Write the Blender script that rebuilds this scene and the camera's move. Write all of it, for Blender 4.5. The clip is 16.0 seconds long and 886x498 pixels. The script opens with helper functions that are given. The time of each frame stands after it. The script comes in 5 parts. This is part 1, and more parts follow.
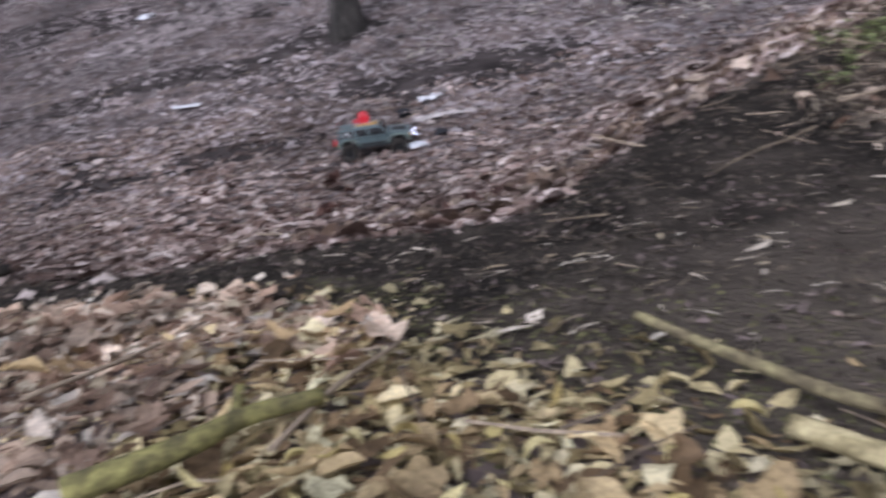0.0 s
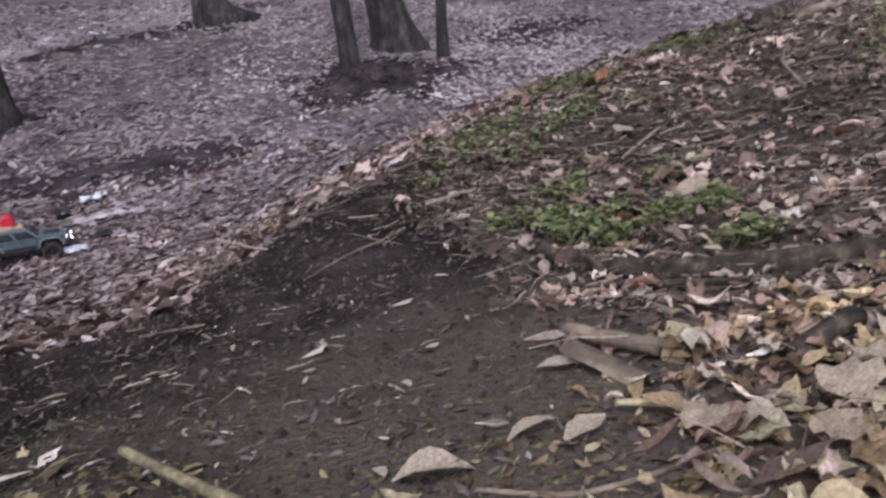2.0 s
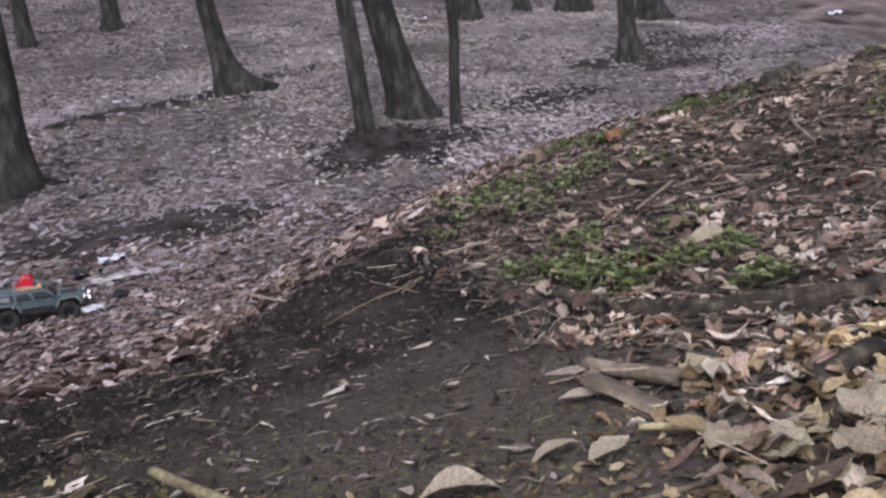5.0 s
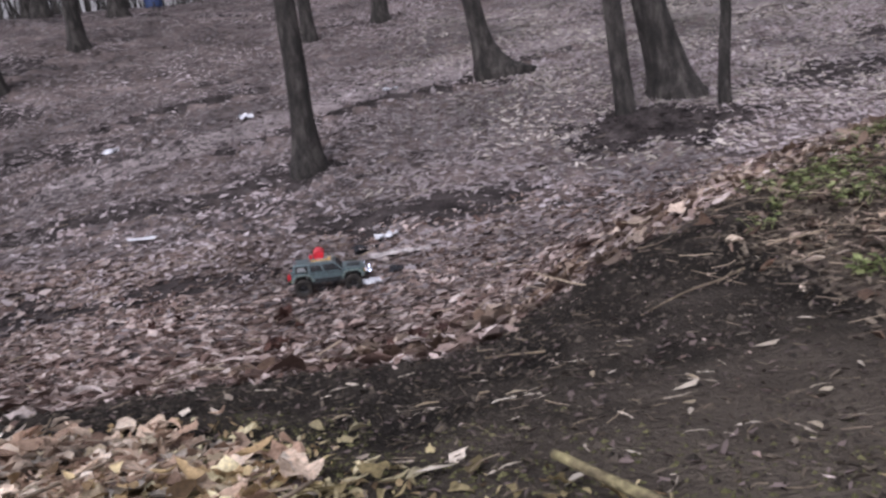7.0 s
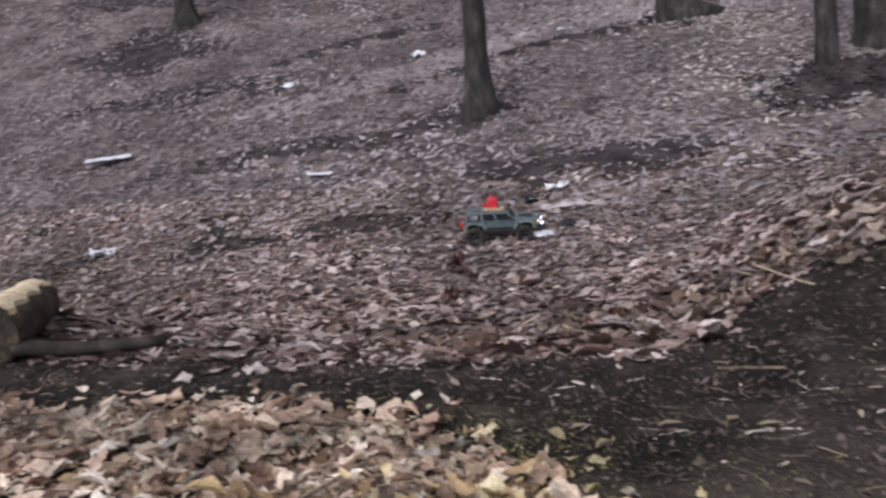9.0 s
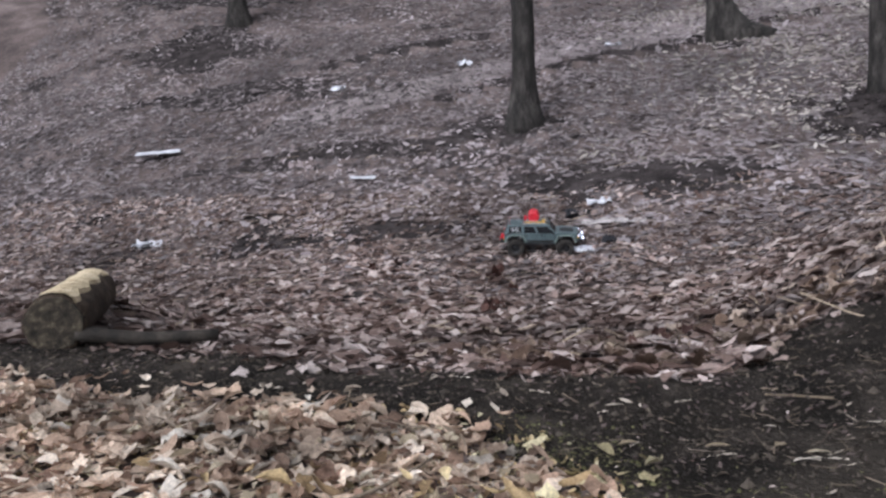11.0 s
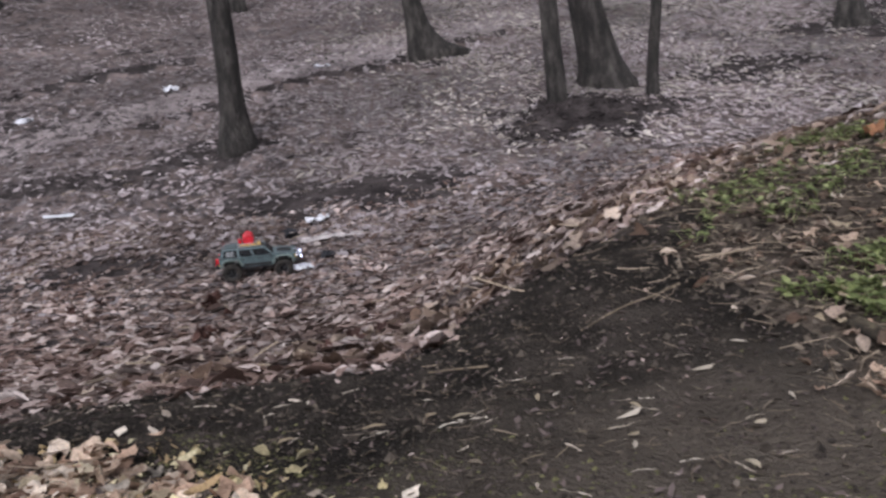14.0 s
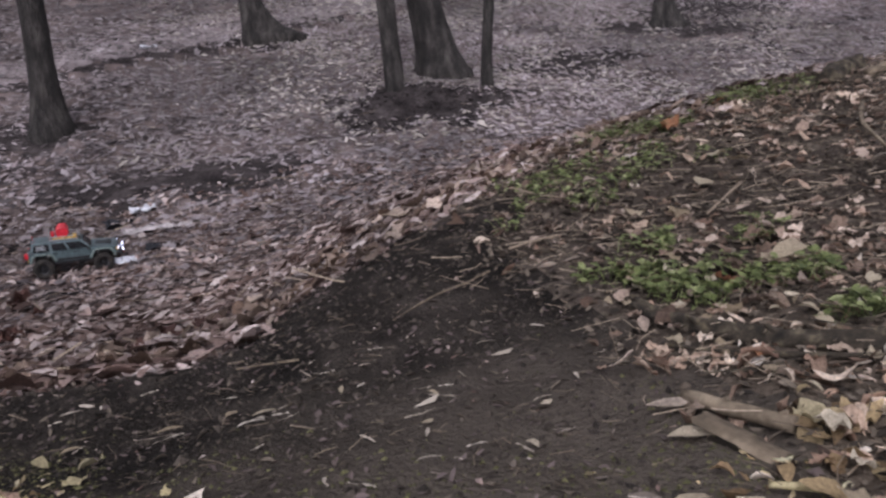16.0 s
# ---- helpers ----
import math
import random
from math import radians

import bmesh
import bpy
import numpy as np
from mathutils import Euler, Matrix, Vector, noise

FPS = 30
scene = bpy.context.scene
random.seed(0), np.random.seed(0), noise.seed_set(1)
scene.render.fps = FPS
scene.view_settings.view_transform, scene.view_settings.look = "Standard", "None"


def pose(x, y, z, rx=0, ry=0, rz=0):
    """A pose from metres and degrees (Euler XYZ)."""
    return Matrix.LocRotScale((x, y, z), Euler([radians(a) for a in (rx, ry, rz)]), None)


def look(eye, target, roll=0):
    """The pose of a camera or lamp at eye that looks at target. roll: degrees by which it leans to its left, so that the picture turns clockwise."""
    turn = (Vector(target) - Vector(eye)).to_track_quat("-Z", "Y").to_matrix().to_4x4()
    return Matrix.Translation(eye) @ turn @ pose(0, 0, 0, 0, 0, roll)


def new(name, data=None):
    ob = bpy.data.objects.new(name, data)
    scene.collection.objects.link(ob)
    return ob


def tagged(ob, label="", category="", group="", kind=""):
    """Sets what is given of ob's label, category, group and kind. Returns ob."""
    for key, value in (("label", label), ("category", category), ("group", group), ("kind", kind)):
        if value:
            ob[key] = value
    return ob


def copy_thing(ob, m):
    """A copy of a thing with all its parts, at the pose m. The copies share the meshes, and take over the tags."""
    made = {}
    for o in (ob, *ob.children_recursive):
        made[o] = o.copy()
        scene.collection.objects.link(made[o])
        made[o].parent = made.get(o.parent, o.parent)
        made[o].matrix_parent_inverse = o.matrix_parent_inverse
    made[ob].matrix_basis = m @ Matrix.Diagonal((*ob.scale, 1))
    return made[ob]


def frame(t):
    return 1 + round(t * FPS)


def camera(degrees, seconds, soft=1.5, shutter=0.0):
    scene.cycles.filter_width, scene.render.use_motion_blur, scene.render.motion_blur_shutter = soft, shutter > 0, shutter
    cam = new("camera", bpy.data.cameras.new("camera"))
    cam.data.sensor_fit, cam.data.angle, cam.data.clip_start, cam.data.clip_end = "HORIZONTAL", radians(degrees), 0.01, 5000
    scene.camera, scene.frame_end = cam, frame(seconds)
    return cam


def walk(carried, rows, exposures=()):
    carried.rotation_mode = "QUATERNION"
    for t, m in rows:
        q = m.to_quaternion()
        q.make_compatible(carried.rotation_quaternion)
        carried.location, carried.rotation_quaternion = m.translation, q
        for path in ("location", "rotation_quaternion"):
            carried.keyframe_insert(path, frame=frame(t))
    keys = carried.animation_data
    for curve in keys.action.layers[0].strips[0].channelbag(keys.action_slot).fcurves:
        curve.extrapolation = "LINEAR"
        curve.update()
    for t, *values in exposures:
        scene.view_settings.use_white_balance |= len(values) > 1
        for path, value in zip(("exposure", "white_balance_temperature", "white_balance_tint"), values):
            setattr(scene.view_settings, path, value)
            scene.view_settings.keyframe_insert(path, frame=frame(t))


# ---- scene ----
cam = camera(60.2, 16.0, soft=2.6, shutter=0.5)
PATH = [
    (0, (0.071, 0.005, 0.86), (-0.151, 1.9, 0.26), -9.6),
    (0.5, (0.146, -0.008, 0.856), (0.285, 1.887, 0.232), -10.4),
    (1, (0.232, -0.017, 0.844), (0.615, 1.865, 0.285), -10.2),
    (1.5, (0.259, -0.009, 0.847), (0.726, 1.861, 0.311), -8.9),
    (2, (0.264, -0.005, 0.857), (0.804, 1.86, 0.38), -7.1),
    (2.5, (0.276, -0.011, 0.847), (0.916, 1.835, 0.419), -7.8),
    (3, (0.272, -0.016, 0.841), (0.935, 1.829, 0.449), -7.7),
    (3.5, (0.256, -0.022, 0.824), (0.87, 1.852, 0.489), -7.1),
    (5.8, (0.224, -0.027, 0.836), (0.673, 1.902, 0.553), -7.4),
    (6, (0.205, -0.018, 0.839), (0.594, 1.924, 0.564), -7.3),
    (6.5, (0.134, 0.004, 0.849), (0.221, 1.984, 0.576), -7.5),
    (7, (0.108, 0.011, 0.849), (0.036, 1.992, 0.58), -7.7),
    (7.5, (0.102, 0.017, 0.848), (-0.015, 1.994, 0.569), -7.4),
    (8, (0.08, 0.024, 0.856), (-0.109, 1.993, 0.56), -7.4),
    (8.5, (0.028, 0.038, 0.905), (-0.28, 1.979, 0.536), -6.7),
    (9, (-0.025, 0.038, 0.955), (-0.491, 1.943, 0.564), -5.7),
    (9.2, (-0.037, 0.038, 0.972), (-0.546, 1.93, 0.571), -5.4),
    (11.3, (-0.054, -0.013, 0.976), (-0.595, 1.882, 0.634), -2.8),
    (11.5, (-0.037, -0.012, 0.982), (-0.517, 1.909, 0.696), -3.5),
    (12, (-0.004, 0.008, 0.969), (-0.348, 1.966, 0.749), -4.6),
    (12.5, (0.025, 0.016, 0.955), (-0.158, 1.994, 0.728), -6.7),
    (13, (0.072, 0.017, 0.932), (-0.038, 1.997, 0.675), -6.3),
    (13.5, (0.085, 0.017, 0.927), (0.097, 1.996, 0.639), -5.8),
    (14, (0.085, 0.023, 0.917), (0.194, 1.989, 0.564), -5.8),
    (14.5, (0.1, 0.022, 0.918), (0.316, 1.975, 0.541), -5.4),
    (15, (0.12, 0.021, 0.914), (0.455, 1.953, 0.517), -4.5),
    (15.5, (0.138, 0.02, 0.915), (0.584, 1.926, 0.504), -4.1),
    (16, (0.149, 0.017, 0.916), (0.644, 1.91, 0.497), -4.5),
]
walk(cam, [(t, look(eye, target, roll)) for t, eye, target, roll in PATH],
     exposures=[(0.0, 0.8, 5700, 19), (1.0, 0.73, 5650, 23), (2.0, 0.74, 5700, 26), (3.5, 0.76, 5750, 25), (6.0, 0.78, 5800, 21), (7.5, 0.77, 6000, 22), (9.0, 0.76, 6000, 19), (11.5, 0.79, 5800, 14), (12.5, 0.75, 6000, 15), (14.0, 0.7, 6000, 17), (15.0, 0.63, 5950, 20), (16.0, 0.47, 5950, 22)])

# ---- light: a dull overcast winter afternoon under bare trees ----
world = bpy.data.worlds.new("overcast")
scene.world = world
world.use_nodes = True
wn = world.node_tree
for node in list(wn.nodes):
    wn.nodes.remove(node)
sky = wn.nodes.new("ShaderNodeTexSky")
sky.sky_type, sky.sun_disc = "NISHITA", False
sky.sun_elevation, sky.sun_rotation = radians(38), radians(200)
sky.air_density, sky.dust_density = 1.0, 4.0
soften = wn.nodes.new("ShaderNodeHueSaturation")
soften.inputs["Saturation"].default_value = 0.06
back = wn.nodes.new("ShaderNodeBackground")
back.inputs["Strength"].default_value = 0.12
world_out = wn.nodes.new("ShaderNodeOutputWorld")
wn.links.new(sky.outputs[0], soften.inputs["Color"])
wn.links.new(soften.outputs[0], back.inputs["Color"])
wn.links.new(back.outputs[0], world_out.inputs["Surface"])
sun_data = bpy.data.lights.new("sun", "SUN")
sun_data.energy, sun_data.angle, sun_data.color = 1.0, radians(25), (1.0, 0.96, 0.9)
sun = new("sun", sun_data)
sun.matrix_world = look((-2.0, -4.0, 6.0), (0, 0, 0))


# ---- materials ----
def material(name, colours, scale, rough=0.85, bump=0.4, stretch=(1, 1, 1), by="noise", metal=0.0, grain=6.0, spec=0.3, patchy=0.0, depth=0.01, thin=0.0):
    """A surface whose colour runs over the given stops by noise, by each loose piece or by each object, with a finer grain and relief."""
    m = bpy.data.materials.new(name)
    m.use_nodes = True
    nt = m.node_tree
    bsdf = nt.nodes["Principled BSDF"]
    bsdf.inputs["Roughness"].default_value = rough
    bsdf.inputs["Metallic"].default_value = metal
    bsdf.inputs["Specular IOR Level"].default_value = spec
    where = nt.nodes.new("ShaderNodeNewGeometry") if by == "ground" else nt.nodes.new("ShaderNodeTexCoord")
    mapping = nt.nodes.new("ShaderNodeMapping")
    mapping.inputs["Scale"].default_value = stretch
    nt.links.new(where.outputs["Position" if by == "ground" else "Object"], mapping.inputs["Vector"])
    big = nt.nodes.new("ShaderNodeTexNoise")
    big.inputs["Scale"].default_value, big.inputs["Detail"].default_value = scale, 5.0
    nt.links.new(mapping.outputs[0], big.inputs["Vector"])
    fine = nt.nodes.new("ShaderNodeTexNoise")
    fine.inputs["Scale"].default_value, fine.inputs["Detail"].default_value = scale * grain, 6.0
    nt.links.new(mapping.outputs[0], fine.inputs["Vector"])
    ramp = nt.nodes.new("ShaderNodeValToRGB")
    el = ramp.color_ramp.elements
    while len(el) < len(colours):
        el.new(0.5)
    lo, hi = (0.0, 1.0) if by in ("piece", "object") else (0.3, 0.72)
    for k, c in enumerate(colours):
        el[k].position = lo + (hi - lo) * k / max(1, len(colours) - 1)
        el[k].color = (*c, 1)
    if by == "piece":
        source = nt.nodes.new("ShaderNodeNewGeometry").outputs["Random Per Island"]
    elif by == "object":
        source = nt.nodes.new("ShaderNodeObjectInfo").outputs["Random"]
    else:
        source = big.outputs["Fac"]
    nt.links.new(source, ramp.inputs["Fac"])
    shade = nt.nodes.new("ShaderNodeMix")
    shade.data_type, shade.blend_type = "RGBA", "MULTIPLY"
    shade.inputs["Factor"].default_value = 0.75
    spread = nt.nodes.new("ShaderNodeMapRange")
    spread.inputs["From Min"].default_value, spread.inputs["From Max"].default_value = 0.3, 0.7
    spread.inputs["To Min"].default_value, spread.inputs["To Max"].default_value = 0.45, 1.25
    nt.links.new(fine.outputs["Fac"], spread.inputs["Value"])
    tone = ramp.outputs["Color"]
    if patchy:
        place = nt.nodes.new("ShaderNodeNewGeometry")
        stain = nt.nodes.new("ShaderNodeTexNoise")
        stain.inputs["Scale"].default_value, stain.inputs["Detail"].default_value = patchy, 4.0
        nt.links.new(place.outputs["Position"], stain.inputs["Vector"])
        wet = nt.nodes.new("ShaderNodeMapRange")
        wet.inputs["From Min"].default_value, wet.inputs["From Max"].default_value = 0.38, 0.62
        wet.inputs["To Min"].default_value, wet.inputs["To Max"].default_value = 0.45, 1.25
        nt.links.new(stain.outputs["Fac"], wet.inputs["Value"])
        damp = nt.nodes.new("ShaderNodeMix")
        damp.data_type, damp.blend_type = "RGBA", "MULTIPLY"
        damp.inputs["Factor"].default_value = 1.0
        nt.links.new(tone, damp.inputs["A"])
        nt.links.new(wet.outputs["Result"], damp.inputs["B"])
        tone = damp.outputs["Result"]
    nt.links.new(tone, shade.inputs["A"])
    nt.links.new(spread.outputs["Result"], shade.inputs["B"])
    nt.links.new(shade.outputs["Result"], bsdf.inputs["Base Color"])
    if thin:
        glow = nt.nodes.new("ShaderNodeBsdfTranslucent")
        nt.links.new(shade.outputs["Result"], glow.inputs["Color"])
        both = nt.nodes.new("ShaderNodeMixShader")
        both.inputs["Fac"].default_value = thin
        nt.links.new(bsdf.outputs[0], both.inputs[1])
        nt.links.new(glow.outputs[0], both.inputs[2])
        nt.links.new(both.outputs[0], nt.nodes["Material Output"].inputs["Surface"])
    if bump:
        relief = nt.nodes.new("ShaderNodeBump")
        relief.inputs["Strength"].default_value, relief.inputs["Distance"].default_value = bump, depth
        nt.links.new(fine.outputs["Fac"], relief.inputs["Height"])
        nt.links.new(relief.outputs["Normal"], bsdf.inputs["Normal"])
    return m


def pale_patch(m, centre, near, far, colour):
    """Paler soil round one place, with a ragged edge. Serves dry trodden earth and lightened leaf gaps."""
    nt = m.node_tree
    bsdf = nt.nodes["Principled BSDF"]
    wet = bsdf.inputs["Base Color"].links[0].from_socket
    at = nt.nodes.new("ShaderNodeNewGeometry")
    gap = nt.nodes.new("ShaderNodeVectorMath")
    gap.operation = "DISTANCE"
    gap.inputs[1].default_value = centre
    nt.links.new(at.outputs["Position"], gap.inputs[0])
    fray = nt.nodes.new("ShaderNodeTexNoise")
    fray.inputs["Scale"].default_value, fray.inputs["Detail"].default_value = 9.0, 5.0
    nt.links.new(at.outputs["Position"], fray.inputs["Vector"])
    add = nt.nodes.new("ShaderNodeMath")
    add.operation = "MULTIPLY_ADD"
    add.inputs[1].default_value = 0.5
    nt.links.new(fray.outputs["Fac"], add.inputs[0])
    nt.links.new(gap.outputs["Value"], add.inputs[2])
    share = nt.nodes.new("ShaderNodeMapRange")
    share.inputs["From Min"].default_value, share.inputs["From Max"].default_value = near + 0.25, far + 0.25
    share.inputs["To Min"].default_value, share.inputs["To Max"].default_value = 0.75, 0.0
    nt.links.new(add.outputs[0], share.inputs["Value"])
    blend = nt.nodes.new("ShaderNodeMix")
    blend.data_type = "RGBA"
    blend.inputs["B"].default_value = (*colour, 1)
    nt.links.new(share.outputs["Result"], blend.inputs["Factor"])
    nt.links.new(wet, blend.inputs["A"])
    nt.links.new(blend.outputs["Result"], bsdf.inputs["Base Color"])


def plain(name, colour, rough=0.5, metal=0.0, spec=0.5, dirt=0.25):
    """Paint, plastic or metal with faint dust and scuffs."""
    c2 = tuple(v * (1 - dirt) for v in colour)
    return material(name, [c2, colour, colour], 18.0, rough, 0.03, metal=metal, spec=spec, grain=4.0)


SOIL = material("wet_soil", [(0.007, 0.0058, 0.0048), (0.0202, 0.0165, 0.0134), (0.0528, 0.044, 0.0361)], 8.0, 0.95, 1.0, by="ground", grain=14.0, spec=0.1, depth=0.012)
pale_patch(SOIL, (0.5, 0.6, 0.54), 0.15, 0.6, (0.1, 0.084, 0.067))
MOULD = material("leaf_mould", [(0.04, 0.03, 0.027), (0.095, 0.072, 0.065), (0.19, 0.15, 0.14)], 2.2, 0.9, 1.0, by="ground", grain=12.0)
DIRT = material("black_leaf_soil", [(0.0146, 0.012, 0.0115), (0.0338, 0.0279, 0.0268), (0.072, 0.0607, 0.0585)], 6.0, 0.9, 1.0, by="ground", grain=8.0, spec=0.1)
LITTER = material("brown_leaves", [(0.062, 0.036, 0.028), (0.13, 0.084, 0.067), (0.2, 0.143, 0.121), (0.29, 0.222, 0.195), (0.4, 0.326, 0.295), (0.54, 0.465, 0.43)], 30.0, 0.75, 0.2, by="piece", patchy=0.9, thin=0.2)
BLEACHED = material("bleached_leaves", [(0.194, 0.157, 0.1555), (0.2279, 0.19, 0.1889), (0.2571, 0.219, 0.2182), (0.291, 0.252, 0.2525), (0.325, 0.287, 0.2878), (0.388, 0.349, 0.3535)], 30.0, 0.75, 0.2, by="piece", patchy=0.5, thin=0.2)
TAN = material("tan_leaves", [(0.114, 0.0727, 0.0367), (0.2125, 0.1427, 0.0762), (0.37, 0.266, 0.142), (0.51, 0.388, 0.21), (0.67, 0.545, 0.315), (0.75, 0.71, 0.47)], 40.0, 0.7, 0.25, by="piece", patchy=4.0, thin=0.3)
DARKLEAF = material("dark_leaves", [(0.05, 0.04, 0.039), (0.09, 0.073, 0.072), (0.135, 0.112, 0.111), (0.18, 0.153, 0.152), (0.24, 0.208, 0.208)], 30.0, 0.75, 0.2, by="piece", patchy=0.8, thin=0.2)
BLANCHED = material("blanched_leaves", [(0.24, 0.17, 0.145), (0.34, 0.262, 0.232), (0.44, 0.36, 0.325), (0.56, 0.49, 0.45)], 30.0, 0.75, 0.2, by="piece", patchy=1.5, thin=0.2)
HAZED = material("haze_paled_leaves", [(0.2808, 0.2444, 0.208), (0.3536, 0.3172, 0.2756), (0.4368, 0.3952, 0.3484), (0.52, 0.4784, 0.4264)], 30.0, 0.75, 0.2, by="piece", patchy=0.7, thin=0.2)
DARKWOOD = material("wet_dark_wood", [(0.009, 0.0075, 0.006), (0.022, 0.018, 0.014), (0.048, 0.04, 0.031)], 20.0, 0.85, 0.8, depth=0.002, grain=5.0)
LOGBARK = material("brown_log_bark", [(0.0216, 0.0151, 0.0101), (0.054, 0.0382, 0.0259), (0.108, 0.0806, 0.0576)], 18.0, 0.95, 1.0, depth=0.006, grain=5.0)
HEAPLEAF = material("heap_leaves", [(0.17, 0.104, 0.075), (0.36, 0.243, 0.173), (0.51, 0.376, 0.277), (0.62, 0.488, 0.372), (0.71, 0.59, 0.467), (0.68, 0.6256, 0.544)], 40.0, 0.7, 0.3, by="piece", patchy=5.0, thin=0.3)
YELLOWED = material("yellowed_leaves", [(0.15, 0.113, 0.052), (0.31, 0.25, 0.12), (0.46, 0.384, 0.205), (0.6, 0.52, 0.305), (0.72, 0.65, 0.44)], 40.0, 0.7, 0.25, by="piece", patchy=4.0, thin=0.3)
BANKLEAF = material("bank_leaves", [(0.09, 0.056, 0.038), (0.185, 0.128, 0.092), (0.28, 0.206, 0.157), (0.403, 0.311, 0.246), (0.582, 0.482, 0.392)], 30.0, 0.75, 0.25, by="piece", patchy=3.0, thin=0.3)
LEMON = material("yellowed_leaf", [(0.34, 0.265, 0.1), (0.47, 0.385, 0.155), (0.56, 0.475, 0.21), (0.62, 0.55, 0.29)], 5.0, 0.75, 0.5, by="object", grain=4.0, thin=0.3)
PALE = material("dry_leaf", [(0.25, 0.195, 0.125), (0.33, 0.265, 0.175), (0.41, 0.342, 0.238), (0.5, 0.43, 0.31), (0.58, 0.51, 0.39)], 5.0, 0.75, 0.5, by="object", grain=4.0, thin=0.3)
BARK = material("bark", [(0.0105, 0.0092, 0.0082), (0.031, 0.0272, 0.0242), (0.078, 0.07, 0.062)], 15.0, 0.95, 1.0, depth=0.03, stretch=(1, 1, 0.3), grain=5.0)
MOSSY = material("mossy_bark", [(0.06, 0.052, 0.024), (0.15, 0.138, 0.05), (0.27, 0.256, 0.09)], 40.0, 0.9, 0.8, grain=4.0, depth=0.002)
MOTTLED = material("mottled_branch_bark", [(0.065, 0.05, 0.032), (0.15, 0.127, 0.07), (0.26, 0.232, 0.115)], 34.0, 0.9, 0.9, grain=4.0, depth=0.003)
DEADWOOD = material("dead_wood", [(0.058, 0.0452, 0.0302), (0.1392, 0.109, 0.0742), (0.2552, 0.2065, 0.145)], 16.0, 0.9, 0.8, depth=0.002, grain=5.0)
ROTTEN = material("rotten_wood", [(0.012, 0.0098, 0.0072), (0.04, 0.032, 0.022), (0.13, 0.108, 0.07)], 48.0, 0.95, 1.0, depth=0.002, grain=5.0)
SPLIT = material("split_wood", [(0.1125, 0.0912, 0.0462), (0.2625, 0.2213, 0.1162), (0.5, 0.435, 0.25)], 45.0, 0.8, 0.4, depth=0.002, grain=6.0)
PEELED = material("peeled_wood", [(0.286, 0.2145, 0.1235), (0.572, 0.468, 0.299), (0.75, 0.65, 0.455)], 22.0, 0.8, 0.4, depth=0.002, grain=6.0)
CHIP = material("grey_chips", [(0.138, 0.1127, 0.0897), (0.276, 0.23, 0.184), (0.391, 0.3335, 0.2702), (0.5405, 0.4772, 0.3967)], 30.0, 0.8, 0.2, by="piece")
MOSS = material("soil_moss", [(0.04, 0.038, 0.016), (0.07, 0.068, 0.027), (0.12, 0.115, 0.05)], 30.0, 0.9, 0.3, by="piece")
CRUMBLE = material("crumbled_leaf", [(0.021, 0.016, 0.0112), (0.04, 0.031, 0.022), (0.064, 0.05, 0.036), (0.1, 0.081, 0.06), (0.155, 0.128, 0.097)], 60.0, 0.9, 0.3, by="piece")
TILTH = material("soil_crumb", [(0.016, 0.0125, 0.0095), (0.026, 0.0205, 0.0155), (0.036, 0.029, 0.022), (0.05, 0.04, 0.03), (0.075, 0.061, 0.047)], 60.0, 0.9, 0.3, by="piece")
DUST = material("worn_path_soil", [(0.1342, 0.1122, 0.1086), (0.2013, 0.1708, 0.1659), (0.2806, 0.244, 0.2379)], 3.0, 0.9, 0.8, by="ground", grain=12.0)
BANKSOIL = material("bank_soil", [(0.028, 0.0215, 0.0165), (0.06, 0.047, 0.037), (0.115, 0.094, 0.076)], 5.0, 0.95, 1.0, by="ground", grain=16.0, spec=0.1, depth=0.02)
# lighter soil colour near the camera, put in against too-dark gaps between leaves
pale_patch(BANKSOIL, (0.62, 0.5, 0.56), 0.2, 0.7, (0.13, 0.105, 0.08))
RUST = material("rust_leaf", [(0.13, 0.055, 0.03), (0.2, 0.09, 0.045), (0.27, 0.13, 0.065)], 5.0, 0.7, 0.4, by="object", grain=4.0, thin=0.2)
SPLINTER = material("pale_splinter", [(0.26, 0.22, 0.172), (0.35, 0.305, 0.245), (0.45, 0.4, 0.33), (0.56, 0.51, 0.43)], 8.0, 0.8, 0.4, by="object", grain=5.0)
UMBER = material("umber_leaf", [(0.04, 0.018, 0.014), (0.065, 0.031, 0.024), (0.1, 0.05, 0.038)], 5.0, 0.75, 0.4, by="object", grain=4.0, thin=0.2)
STRAW = material("straw", [(0.08, 0.06, 0.042), (0.18, 0.14, 0.1), (0.36, 0.29, 0.21)], 30.0, 0.8, 0.2, by="piece")
WEED = material("weed_leaves", [(0.075, 0.095, 0.035), (0.135, 0.165, 0.058), (0.205, 0.24, 0.09), (0.33, 0.355, 0.175)], 30.0, 0.55, 0.2, by="piece", thin=0.3)
PAPER = material("paper", [(0.3764, 0.3874, 0.4207), (0.5314, 0.5424, 0.5756), (0.6421, 0.6531, 0.656)], 14.0, 0.6, 0.2)


# ---- the lie of the land ----
def soft(v, k):
    return np.logaddexp(0, v / k) * k


def level(v):
    return 1 / (1 + np.exp(-np.clip(v, -40, 40)))


def lattice(ix, iy, seed):
    h = np.sin(ix * 127.1 + iy * 311.7 + seed * 74.7) * 43758.5453
    return h - np.floor(h)


